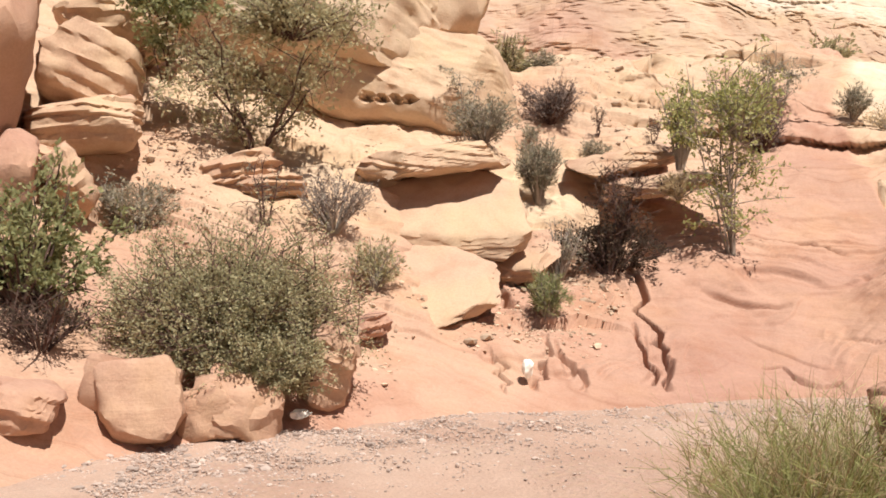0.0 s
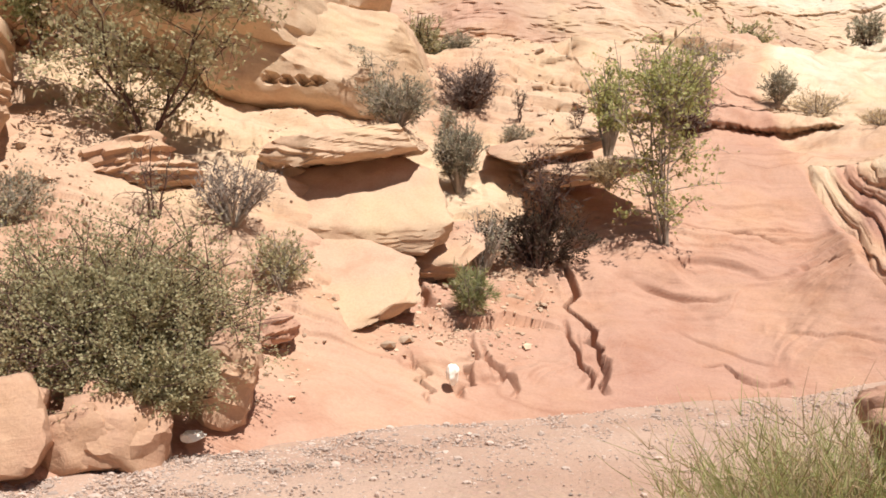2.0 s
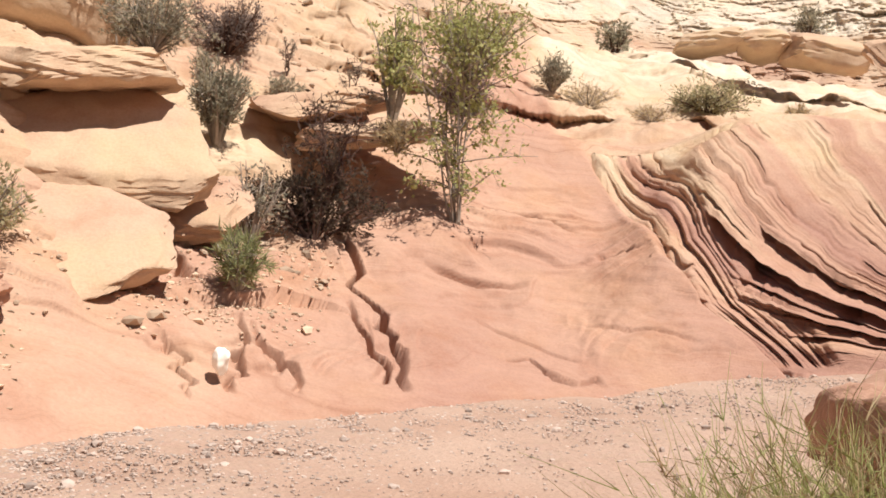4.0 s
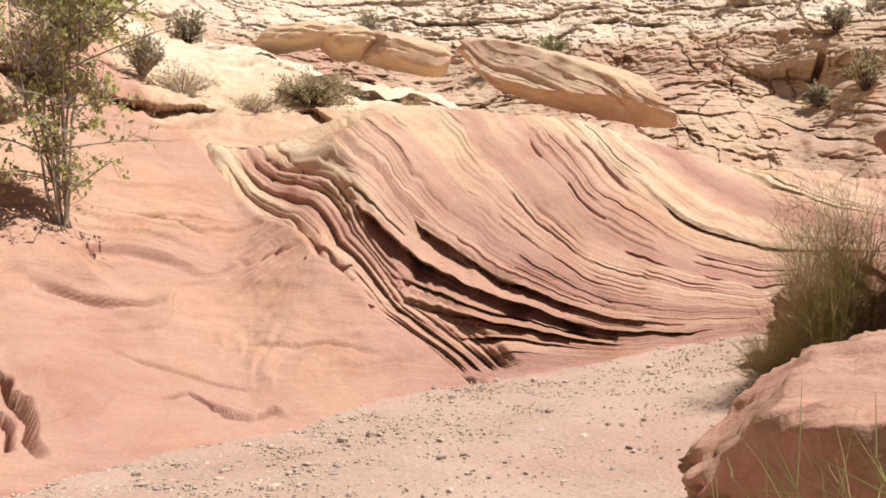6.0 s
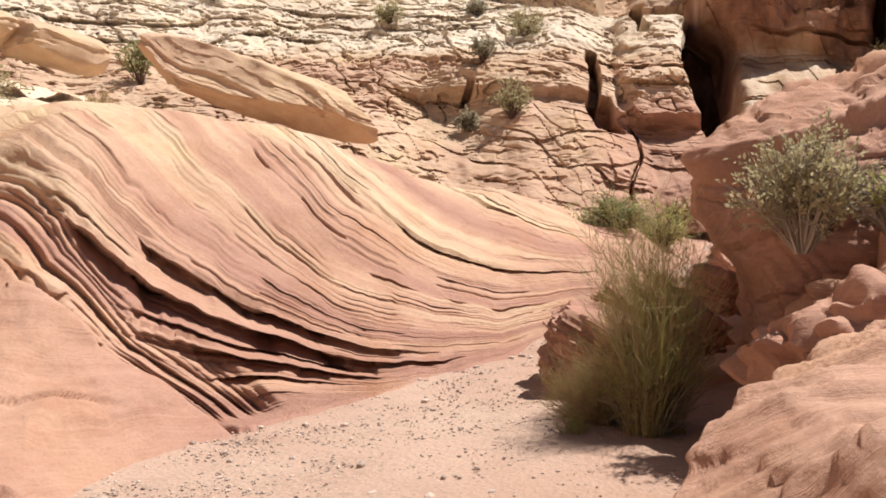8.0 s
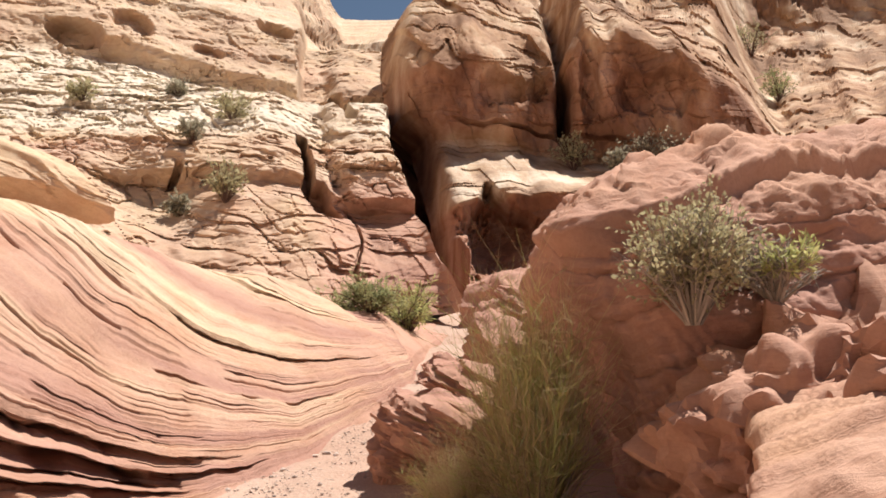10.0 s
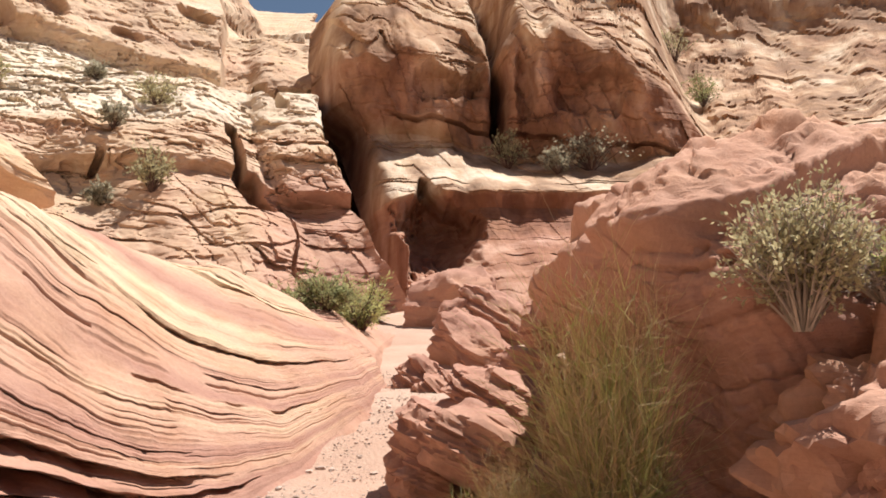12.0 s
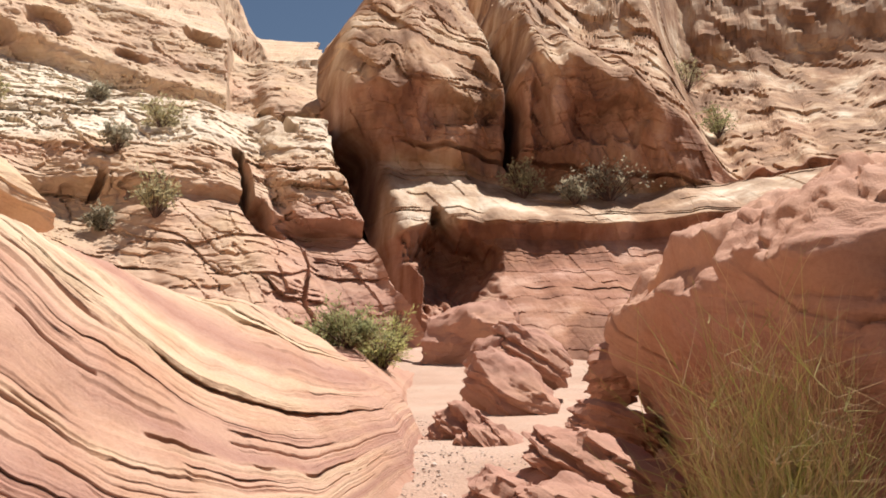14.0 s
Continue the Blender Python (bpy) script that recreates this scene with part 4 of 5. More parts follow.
rock("boulder", (-4.37, 9.43, 2.09), (0.17, 0.50, 0.58), (0, 10, 25), 5, 0.25, "dark shaded rock at the edge of the pile", "boulder", 4, boulder_mat, 0.06)
rock("boulder", (-4.50, 10.35, 2.38), (0.26, 0.30, 0.19), (0, 10, 24), 4, 0.45, "angular tan rock in a tumbled pile", "boulder", 4, boulder_mat, 0.06)
rock("leaning_cliff", (-5.24, 10.23, 4.02), (0.66, 1.60, 1.32), (38, 10, 27), 5, 0.3, "overhanging cliff block with a shaded face", "cliff", 5, boulder_mat, 0.06)
rock("cliff_bulge", (-2.42, 15.66, 5.14), (2.08, 1.50, 1.12), (-8, 3, 9), 3.8, 0.66, "rounded cream cliff with bowed bedding lines", "cliff", 6, boulder_mat, 0.08)
rock("cliff_bulge", (-0.98, 16.72, 5.64), (1.16, 1.50, 1.16), (0, 20, 3), 3.4, 0.6, "cream shoulder of rock beside the rounded cliff", "cliff", 5, boulder_mat, 0.05)
rock("pierced_ledge", (-0.99, 15.69, 4.05), (2.13, 1.20, 0.80), (-7, 4, 3), 6, 0.6, "cream ledge pierced by a row of small holes", "cliff", 6, boulder_mat, 0.03, 0, ((-0.53, -0.50, 0.085), (-0.31, -0.50, 0.075), (-0.1, -0.49, 0.08), (0.1, -0.48, 0.075)))
rock("ledge_rock", (-2.81, 12.10, 2.36), (0.42, 0.50, 0.26), (0, -14, 13), 6, 0.42, "broken cream ledge under a shrub", "rock", 4, boulder_mat, 0.12)
rock("ledge_rock", (-2.41, 12.10, 2.24), (0.35, 0.50, 0.16), (0, -10, 11), 6, 0.42, "broken cream ledge in thin layers", "rock", 4, boulder_mat, 0.12)
rock("ledge_rock", (-3.86, 12.16, 2.63), (0.66, 0.60, 0.26), (10, 8, 18), 5, 0.45, "pale flat rock beside tumbled boulders", "rock", 4, boulder_mat, 0.06)
rock("tilted_boulder", (12.82, 14.61, 4.25), (1.82, 1.00, 0.40), (14, 17, -55), 3.6, 0.55, "long lens-shaped sandstone boulder lying on the crest", "boulder", 6, boulder_mat, 0.06)
rock("crest_rock", (13.28, 20.85, 5.90), (0.54, 0.60, 0.30), (0, -10, -41), 5, 0.6, "pale grey block at the head of the slope", "rock", 4, boulder_mat, 0.06)
rock("crest_rock", (14.23, 20.02, 5.73), (1.08, 0.60, 0.36), (0, 8, -45), 5, 0.55, "broad pale block at the head of the slope", "rock", 4, boulder_mat, 0.06)
rock("crest_rock", (12.40, 21.55, 6.00), (0.78, 0.60, 0.26), (0, -12, -38), 5, 0.65, "pale flat block at the head of the slope", "rock", 4, boulder_mat, 0.06)
rock("wash_rock", (16.21, 7.95, 1.92), (0.28, 0.40, 0.44), (0, -18, -95), 4, 0.04, "red rounded stone leaning beside the wash", "rock", 5, rock_mat, 0.09, knob=0.05)
rock("wash_rock", (16.40, 7.38, 2.04), (0.53, 0.50, 0.36), (0, 25, -97), 5, 0.04, "red block in a pile beside the wash", "rock", 5, rock_mat, 0.09, knob=0.05)
rock("wash_rock", (15.30, 7.79, 1.51), (0.56, 0.60, 0.44), (0, 25, -96), 5, 0.04, "red block at the foot of a pile beside the wash", "rock", 5, rock_mat, 0.09, knob=0.05)
rock("wash_rock", (23.44, 7.70, 2.64), (1.02, 0.90, 0.78), (0, -10, -94), 5, 0.04, "red block below the alcove", "rock", 5, rock_mat, 0.09, knob=0.05)
rock("wash_rock", (13.25, 8.60, 1.05), (0.25, 0.40, 0.38), (0, 35, -92), 5, 0.04, "ribbed red rock at the edge of the path", "rock", 5, rock_mat, 0.12, knob=0.06)
rock("wash_rock", (12.62, 8.30, 0.92), (0.33, 0.40, 0.33), (0, 40, -94), 5, 0.04, "ribbed red rock at the edge of the path", "rock", 5, rock_mat, 0.12, knob=0.06)
rock("wash_rock", (11.05, 7.35, 1.64), (0.16, 0.30, 0.28), (0, -8, -101), 5, 0.04, "upright red block against the shaded wall", "rock", 5, rock_mat, 0.09, knob=0.05)
rock("wash_rock", (9.98, 7.62, 1.22), (0.29, 0.30, 0.20), (0, 15, -100), 5, 0.04, "ribbed red rock under the wall", "rock", 5, rock_mat, 0.10, knob=0.06)
rock("wash_rock", (8.55, 7.93, 0.99), (0.46, 0.40, 0.22), (0, 30, -100), 5, 0.04, "long ribbed red rock lying in the wash", "rock", 5, rock_mat, 0.12, knob=0.06)
rock("wash_rock", (8.38, 8.57, 0.76), (0.23, 0.35, 0.30), (0, 20, -95), 5, 0.04, "broken red rock at the edge of the path", "rock", 5, rock_mat, 0.10, knob=0.06)
rock("wash_rock", (7.94, 8.26, 0.77), (0.33, 0.35, 0.23), (0, 25, -98), 5, 0.04, "dark red rock below a bush", "rock", 5, rock_mat, 0.10, knob=0.06)
rock("wash_rock", (8.14, 8.65, 0.57), (0.14, 0.25, 0.25), (0, 20, -80), 5, 0.05, "pointed red rock beside the path", "rock", 5, rock_mat, 0.09, knob=0.05)
rock("wash_rock", (8.39, 8.44, 0.69), (0.19, 0.25, 0.35), (0, -30, -81), 5, 0.04, "pointed red rock under a bush", "rock", 5, rock_mat, 0.09, knob=0.05)
rock("knobbly_ledge", (6.45, 5.45, 0.55), (0.95, 1.25, 0.85), (0, -14, -8), 4, 0.2, "knobbly red ledge of hollowed sandstone beside the path", "rock", 6, rock_mat, 0.10, knob=0.22)
rock("knobbly_ledge", (5.85, 6.35, 0.55), (0.48, 0.40, 0.62), (0, -10, -20), 4, 0.18, "stack of worn red knobs rising beside the path", "rock", 6, rock_mat, 0.10, knob=0.16)
rock("knobbly_ledge", (5.35, 6.25, 0.30), (0.42, 0.45, 0.42), (0, -8, -12), 5, 0.18, "low ribbed red knob behind a flat boulder", "rock", 6, rock_mat, 0.09, knob=0.12)
rock("wash_boulder", (4.66, 5.62, 0.30), (1.9, 1.08, 0.66), (-3, -6, -17), 10, 0.32, "big flat-topped sandstone boulder with a dark undercut face", "boulder", 7, rock_mat, 0.04, 0.26)
rock("ledge_rock", (-0.30, 12.48, 2.02), (1.0, 0.85, 0.16), (38, -6, 1), 8, 0.55, "salmon ledge close under a jutting slab", "rock", 5, boulder_mat, 0.05)


# ---------------------------------------------------------------- plants
def tubes(paths, radii, sides=3):
    """Vertices and faces of tapered stems: paths (n, k, 3), radii (n,) at the foot."""
    n, k = paths.shape[:2]
    tang = np.gradient(paths, axis=1)
    tang /= np.maximum(np.linalg.norm(tang, axis=-1, keepdims=True), 1e-9)
    ref = np.where(np.abs(tang[..., 2:3]) < 0.9, np.array((0, 0, 1.0)), np.array((1.0, 0, 0)))
    u = np.cross(tang, ref)
    u /= np.maximum(np.linalg.norm(u, axis=-1, keepdims=True), 1e-9)
    w = np.cross(tang, u)
    taper = np.linspace(1, 0.25, k)[None, :, None] * radii[:, None, None]
    ring = [paths + taper * (math.cos(a) * u + math.sin(a) * w) for a in np.arange(sides) * 2 * math.pi / sides]
    V = np.stack(ring, 2).reshape(-1, 3)
    idx = np.arange(n * k * sides).reshape(n, k, sides)
    nxt = np.roll(idx, -1, 2)
    F = np.stack([idx[:, :-1], nxt[:, :-1], nxt[:, 1:], idx[:, 1:]], -1).reshape(-1, 4)
    return V, F


def blades(places, ways, length, width, rnd):
    """One slim leaf a place: kite-shaped quads that point along ways."""
    n = len(places)
    side = np.cross(ways, rnd.normal(size=(n, 3)))
    side /= np.maximum(np.linalg.norm(side, axis=1, keepdims=True), 1e-9)
    L = (length * rnd.uniform(0.6, 1.4, n))[:, None]
    B = (width * rnd.uniform(0.6, 1.4, n))[:, None]
    V = np.stack([places, places + ways * L * 0.45 + side * B, places + ways * L, places + ways * L * 0.45 - side * B], 1).reshape(-1, 3)
    return V, np.arange(n * 4).reshape(n, 4)


def quad_part(name, V, F, mat, parent, label=""):
    me = bpy.data.meshes.new(name)
    me.from_pydata(V.tolist(), [], F.tolist())
    me.materials.append(mat)
    ob = new(name, me)
    ob.parent = parent
    if label:
        tagged(ob, label)
    return ob


def bend(a, b, lift, rnd, k=5):
    """Curved paths from places a to places b that first rise."""
    t = np.linspace(0, 1, k)[None, :, None]
    mid = (a + b) / 2 + lift + rnd.normal(size=a.shape) * 0.06 * np.linalg.norm(b - a, axis=1, keepdims=True)
    return (1 - t) ** 2 * a[:, None] + 2 * t * (1 - t) * mid[:, None] + t ** 2 * b[:, None]


def rest(x, y, high=60.0):
    """The height of the rock or sand under a place."""
    hit, place, *_ = scene.ray_cast(bpy.context.evaluated_depsgraph_get(), (x, y, high), (0, 0, -1))
    return place.z if hit else 0.0


def shrub(name, label, at, width, height, leaf_mat, wood_mat, seed, stems=26, leaves=3000, leaf_len=0.05, leaf_wide=0.012, low=0.15, bare=0.0, flat=1.0, category="shrub", high=60.0, z=None):
    """A rounded desert shrub: stems fan out from the crown of the root, twigs off them, small leaves in clumps along the twigs."""
    rnd = np.random.RandomState(seed)
    x, y = at
    root = new(name)
    root.location = (x, y, rest(x, y, high) - 0.03 if z is None else z)
    tagged(root, label, category)
    ang = rnd.uniform(0, 2 * math.pi, stems)
    rad = np.sqrt(rnd.uniform(0.03, 1, stems))
    top = height * (low + (1 - low) * np.sqrt(np.clip(1 - rad ** 2 * 0.85, 0, 1))) * rnd.uniform(0.75 if category == "shrub" else 0.22, 1.08, stems)
    if category == "bush":
        # uneven outline: lobes that reach out and dips between them
        rad = rad * (1 + 0.16 * np.sin(3 * ang + seed) + 0.12 * np.sin(7 * ang + 2 * seed))
        top = top * (0.88 + 0.16 * np.sin(4 * ang + seed + 3 * rad) + 0.10 * np.sin(9 * ang + 5 * rad))
    ends = np.stack([rad * np.cos(ang) * width / 2, rad * np.sin(ang) * width / 2 * flat, top], 1)
    foot = np.stack([np.cos(ang), np.sin(ang), 0 * ang], 1) * width * 0.05 * rnd.uniform(0, 1, stems)[:, None]
    main = bend(foot, ends, np.array((0, 0, 0.10 * height)), rnd, 7)
    V, F = tubes(main, np.full(stems, (0.006 + 0.008 * height) * (0.5 if stems > 100 else 1.0)) * rnd.uniform(0.6, 1.5, stems))
    per = 7
    which = np.repeat(np.arange(stems), per)
    t = rnd.uniform(0.35, 0.98, len(which))
    base = main[which, (t * 6).astype(int)]
    tips = base + rnd.normal(size=base.shape) * np.array((0.085, 0.085 * flat, 0.075)) * width + np.array((0, 0, 0.07 * height))
    tips[:, 2] = np.maximum(tips[:, 2], 0.05 * height)
    twig = bend(base, tips, np.array((0, 0, 0.02 * height)), rnd, 4)
    V2, F2 = tubes(twig, np.full(len(which), 0.003 + 0.002 * height))
    quad_part("branchwork", np.concatenate([V, V2]), np.concatenate([F, F2 + len(V)]), wood_mat, root)
    if leaves:
        lit = rnd.choice(len(which), max(2, int(len(which) * (1 - bare))), replace=False)
        pick = rnd.choice(lit, leaves)
        s = rnd.uniform(0.2, 1.25, leaves)
        p = base[pick] + (tips[pick] - base[pick]) * s[:, None] + rnd.normal(size=(leaves, 3)) * 0.016 * width
        out = p - np.array((0, 0, 0.25 * height))
        ways = out / np.maximum(np.linalg.norm(out, axis=1, keepdims=True), 1e-6) + rnd.normal(size=(leaves, 3)) * 0.75
        ways /= np.linalg.norm(ways, axis=1, keepdims=True)
        V3, F3 = blades(p, ways, leaf_len, leaf_wide, rnd)
        quad_part("foliage", V3, F3, leaf_mat, root)
    return root


def broom(name, label, at, width, height, seed, stems=700, green=0.6, dead=60, lean=(0, 0), category="shrub", green_mat_=None, high=60.0, thick=1.0):
    """A broom-like bush: dense upright green switches, straw-coloured dry ones and bleached twigs at the foot."""
    rnd = np.random.RandomState(seed)
    root = new(name)
    root.location = (*at, rest(*at, high) - 0.03)
    tagged(root, label, category)
    clumps = 9
    ca = rnd.uniform(0, 2 * math.pi, clumps)
    cr = np.sqrt(rnd.uniform(0, 1, clumps)) * width * 0.22
    for part_name, share, mat, tall, r in (("green_growth", green, green_mat_ or lime_mat, 1.0, 0.0020), ("dry_growth", 1 - green, straw_mat, 1.06, 0.0019)):
        n = max(4, int(stems * share * 0.75))
        c = rnd.randint(0, clumps, n)
        foot = np.stack([cr[c] * np.cos(ca[c]), cr[c] * np.sin(ca[c]), 0 * c], 1) + rnd.normal(size=(n, 3)) * (0.03 * width, 0.03 * width, 0)
        ang, rad = rnd.uniform(0, 2 * math.pi, n), np.sqrt(rnd.uniform(0, 1, n))
        end = foot * 1.5 + np.stack([np.cos(ang) * rad * width * 0.30 + lean[0], np.sin(ang) * rad * width * 0.30 + lean[1], height * tall * rnd.uniform(0.25, 1, n) * (1 - 0.35 * rad)], 1)
        main = bend(foot, end, np.array((0, 0, 0.08 * height)), rnd, 5)
        r *= thick
        V, F = tubes(main, np.full(n, r))
        pick = rnd.randint(0, n, n * 6)
        at_t = rnd.randint(1, 5, n * 6)
        b = main[pick, at_t]
        way = (end - foot)[pick]
        way = way / np.linalg.norm(way, axis=1, keepdims=True) + rnd.normal(size=(n * 6, 3)) * 0.7
        side = bend(b, b + way * height * rnd.uniform(0.05, 0.16, n * 6)[:, None], np.zeros(3), rnd, 3)
        V2, F2 = tubes(side, np.full(n * 6, r * 0.75))
        quad_part(part_name, np.concatenate([V, V2]), np.concatenate([F, F2 + len(V)]), mat, root)
    if dead:
        ang = rnd.uniform(0, 2 * math.pi, dead)
        end = np.stack([np.cos(ang), np.sin(ang), 0 * ang], 1) * width * rnd.uniform(0.2, 0.5, dead)[:, None] + np.stack([0 * ang, 0 * ang, height * rnd.uniform(0.02, 0.35, dead)], 1)
        V, F = tubes(bend(0.2 * end * (1, 1, 0), end, np.array((0, 0, 0.08 * height)), rnd, 5), np.full(dead, 0.006))
        quad_part("deadwood", V, F, pale_bark_mat, root, "bleached dead twigs")
    return root


def small_tree(name, label, at, width, height, leaf_mat, wood_mat, seed, trunks=4, leaves=2600, leaf_len=0.05, leaf_wide=0.016, spread=0.5, gnarl=0.10, low=0.35, category="tree", lean=(0, 0)):
    """A slight, many-stemmed desert tree: trunks, limbs, twigs and an open crown in clumps."""
    rnd = np.random.RandomState(seed)
    root = new(name)
    root.location = (*at, rest(*at) - 0.04)
    tagged(root, label, category)
    ang = np.linspace(0, 2 * math.pi, trunks, endpoint=False) + rnd.uniform(-0.5, 0.5, trunks)
    ends = np.stack([np.cos(ang) * width * spread / 2 + lean[0], np.sin(ang) * width * spread / 2 + lean[1], height * rnd.uniform(0.72, 1.0, trunks)], 1)
    main = bend(np.stack([np.cos(ang), np.sin(ang), 0 * ang], 1) * 0.03 * width, ends, np.array((0, 0, 0.08 * height)), rnd, 9)
    main[:, 1:-1] += rnd.normal(size=main[:, 1:-1].shape) * gnarl * 0.35 * width
    for k in range(trunks):
        V, F = tubes(main[k : k + 1], np.full(1, 0.006 + (0.003 if spread == 0.55 else 0.009) * height), 5)
        quad_part("trunk", V, F, wood_mat, root)
    per = 9
    which = np.repeat(np.arange(trunks), per)
    t = rnd.uniform(low, 1.0, len(which))
    b = main[which, np.minimum((t * 8).astype(int), 8)]
    e = b + rnd.normal(size=b.shape) * np.array((0.22, 0.22, 0.10)) * width + np.array((0, 0, 0.06 * height))
    limb = bend(b, e, np.array((0, 0, 0.04 * height)), rnd, 6)
    V, F = tubes(limb, np.full(len(which), 0.004 + 0.0025 * height))
    pick = rnd.randint(0, len(which), len(which) * 6)
    b2 = limb[pick, rnd.randint(2, 6, len(pick))]
    e2 = b2 + rnd.normal(size=b2.shape) * 0.085 * width
    V2, F2 = tubes(bend(b2, e2, np.zeros(3), rnd, 3), np.full(len(pick), 0.004))
    quad_part("branchwork", np.concatenate([V, V2]), np.concatenate([F, F2 + len(V)]), wood_mat, root)
    if leaves:
        k = rnd.randint(0, len(pick), leaves)
        p = b2[k] + (e2[k] - b2[k]) * rnd.uniform(0.2, 1.1, leaves)[:, None] + rnd.normal(size=(leaves, 3)) * 0.022 * width
        ways = rnd.normal(size=(leaves, 3)) + np.array((0, 0, 0.3))
        ways /= np.linalg.norm(ways, axis=1, keepdims=True)
        V3, F3 = blades(p, ways, leaf_len, leaf_wide, rnd)
        quad_part("foliage", V3, F3, leaf_mat, root)
    return root


bpy.context.view_layer.update()
shrub("olive_bush", "large dense olive-green bush overhanging the bank", (-2.1, 8.7), 2.45, 1.35, olive_mat, bark_mat, 1, 240, 70000, 0.028, 0.0095, 0.15, flat=0.75, category="bush")
shrub("olive_bush", "olive-grey bush trailing over blocks at the foot of the bank", (-1.72, 8.32), 1.35, 0.72, olive_mat, bark_mat, 52, 110, 22000, 0.028, 0.0095, 0.1, flat=0.7, category="bush", z=0.28)
shrub("bank_bush", "leafy green bush with dark dead undergrowth", (-3.75, 8.35), 1.7, 1.5, green_mat, bark_mat, 2, 40, 6500, 0.06, 0.016, 0.2, category="bush")
shrub("dead_brush", "dark reddish dead brush under a green bush", (-3.35, 7.8), 1.2, 0.45, dark_leaf_mat, bark_mat, 3, 46, 1200, 0.05, 0.008, 0.3)
small_tree("scrub_tree", "many-stemmed dark green scrub tree on the slope", (-2.62, 12.35), 2.5, 1.65, olive_mat, bark_mat, 4, 7, 4800, 0.075, 0.016, 0.75, 0.05, 0.25)
small_tree("scrub_tree", "slender green scrub tree among boulders", (-3.75, 12.2), 1.5, 1.6, green_mat, bark_mat, 5, 4, 4200, 0.075, 0.018, 0.55, 0.05, 0.3)
shrub("skirt_bush", "spreading olive bush at the foot of a scrub tree", (-2.15, 12.1), 1.9, 0.85, olive_mat, bark_mat, 6, 36, 5200, 0.07, 0.013, 0.2, category="bush")
shrub("grey_bush", "low greyish bush beside flat rock", (-3.6, 10.7), 1.15, 0.62, grey_mat, pale_bark_mat, 7, 34, 3200, 0.05, 0.009)
shrub("twiggy_bush", "mauve-grey twiggy bush half bare", (-1.5, 11.3), 1.05, 0.72, mauve_mat, pale_bark_mat, 8, 44, 1500, 0.05, 0.007, 0.2)
shrub("olive_shrub", "sparse olive shrub behind the big bush", (-1.0, 10.9), 0.8, 0.6, olive_mat, pale_bark_mat, 30, 26, 1500, 0.05, 0.009)
shrub("sage_bush", "grey-olive sage bush on a ledge", (0.2, 12.6), 1.0, 0.58, grey_mat, pale_bark_mat, 9, 44, 3000, 0.05, 0.008, 0.2)
shrub("sage_bush", "upright grey-green bush between two slabs", (0.98, 13.75), 0.85, 0.98, grey_mat, pale_bark_mat, 10, 50, 4200, 0.06, 0.008, 0.4)
shrub("mauve_bush", "round purple-grey bush on sand", (1.3, 15.9), 1.02, 0.85, mauve_mat, bark_mat, 11, 60, 5200, 0.05, 0.009, 0.3, category="bush")
small_tree("sapling", "thin pale green sapling on a ledge", (-0.02, 14.85), 0.8, 1.15, grey_mat, pale_bark_mat, 12, 3, 900, 0.05, 0.012, 0.4, 0.04)
shrub("grey_green_bush", "grey-green bush at the top of the slope", (0.68, 18.0), 1.0, 0.95, olive_mat, bark_mat, 13, 44, 3800, 0.06, 0.011, 0.3, category="bush")
shrub("grey_bush", "small grey bush at the top of the slope", (1.35, 17.9), 0.7, 0.36, grey_mat, pale_bark_mat, 14, 30, 1300, 0.05, 0.009)
shrub("juniper_scrub", "dark gnarled half-dead juniper rooted in a joint", (1.8, 12.45), 1.5, 0.75, dark_leaf_mat, bark_mat, 15, 30, 5200, 0.045, 0.011, 0.3, 0.35)
small_tree("dead_juniper", "twisted dark juniper trunks in a joint", (1.95, 12.5), 1.0, 0.95, dark_leaf_mat, bark_mat, 16, 7, 400, 0.05, 0.012, 0.6, 0.10, 0.2, "tree")
shrub("bare_scrub", "tangle of bare grey scrub beside the juniper", (1.15, 12.3), 0.8, 0.8, grey_mat, pale_bark_mat, 31, 30, 700, 0.05, 0.009, 0.2)
small_tree("ash_sapling", "tall slender light green sapling on the bank", (3.4, 12.8), 1.3, 2.6, lime_mat, pale_bark_mat, 17, 9, 2600, 0.05, 0.016, 0.55, 0.025, 0.12, "tree", (-0.25, 0.0))
shrub("lime_scrub", "bright green scrub at the foot of a sapling", (2.95, 13.9), 0.8, 1.3, lime_mat, pale_bark_mat, 18, 26, 2000, 0.06, 0.013, 0.5)
shrub("sapling_skirt", "pale leafy scrub round the foot of a sapling", (3.45, 12.75), 1.35, 0.9, lime_mat, pale_bark_mat, 32, 36, 2600, 0.05, 0.014, 0.3)
shrub("straw_tuft", "dry straw tuft beside a sapling", (2.72, 12.9), 0.55, 0.32, straw_mat, pale_bark_mat, 19, 30, 1100, 0.09, 0.006)
shrub("mauve_bush", "purple-grey bush under a rock lip", (4.85, 16.6), 1.0, 0.85, mauve_mat, bark_mat, 20, 44, 3000, 0.05, 0.009)
small_tree("sapling", "thin leafy sapling below the ledge", (5.3, 17.3), 1.1, 1.25, grey_mat, pale_bark_mat, 21, 4, 1300, 0.06, 0.013, 0.5, 0.04)
shrub("grey_bush", "upright grey bush against the ledge", (6.69, 17.5), 0.7, 0.62, grey_mat, pale_bark_mat, 22, 36, 2200, 0.06, 0.008)
shrub("straw_tuft", "line of dry tufts along the ledge", (7.4, 17.6), 1.2, 0.35, straw_mat, pale_bark_mat, 33, 30, 1200, 0.07, 0.006)
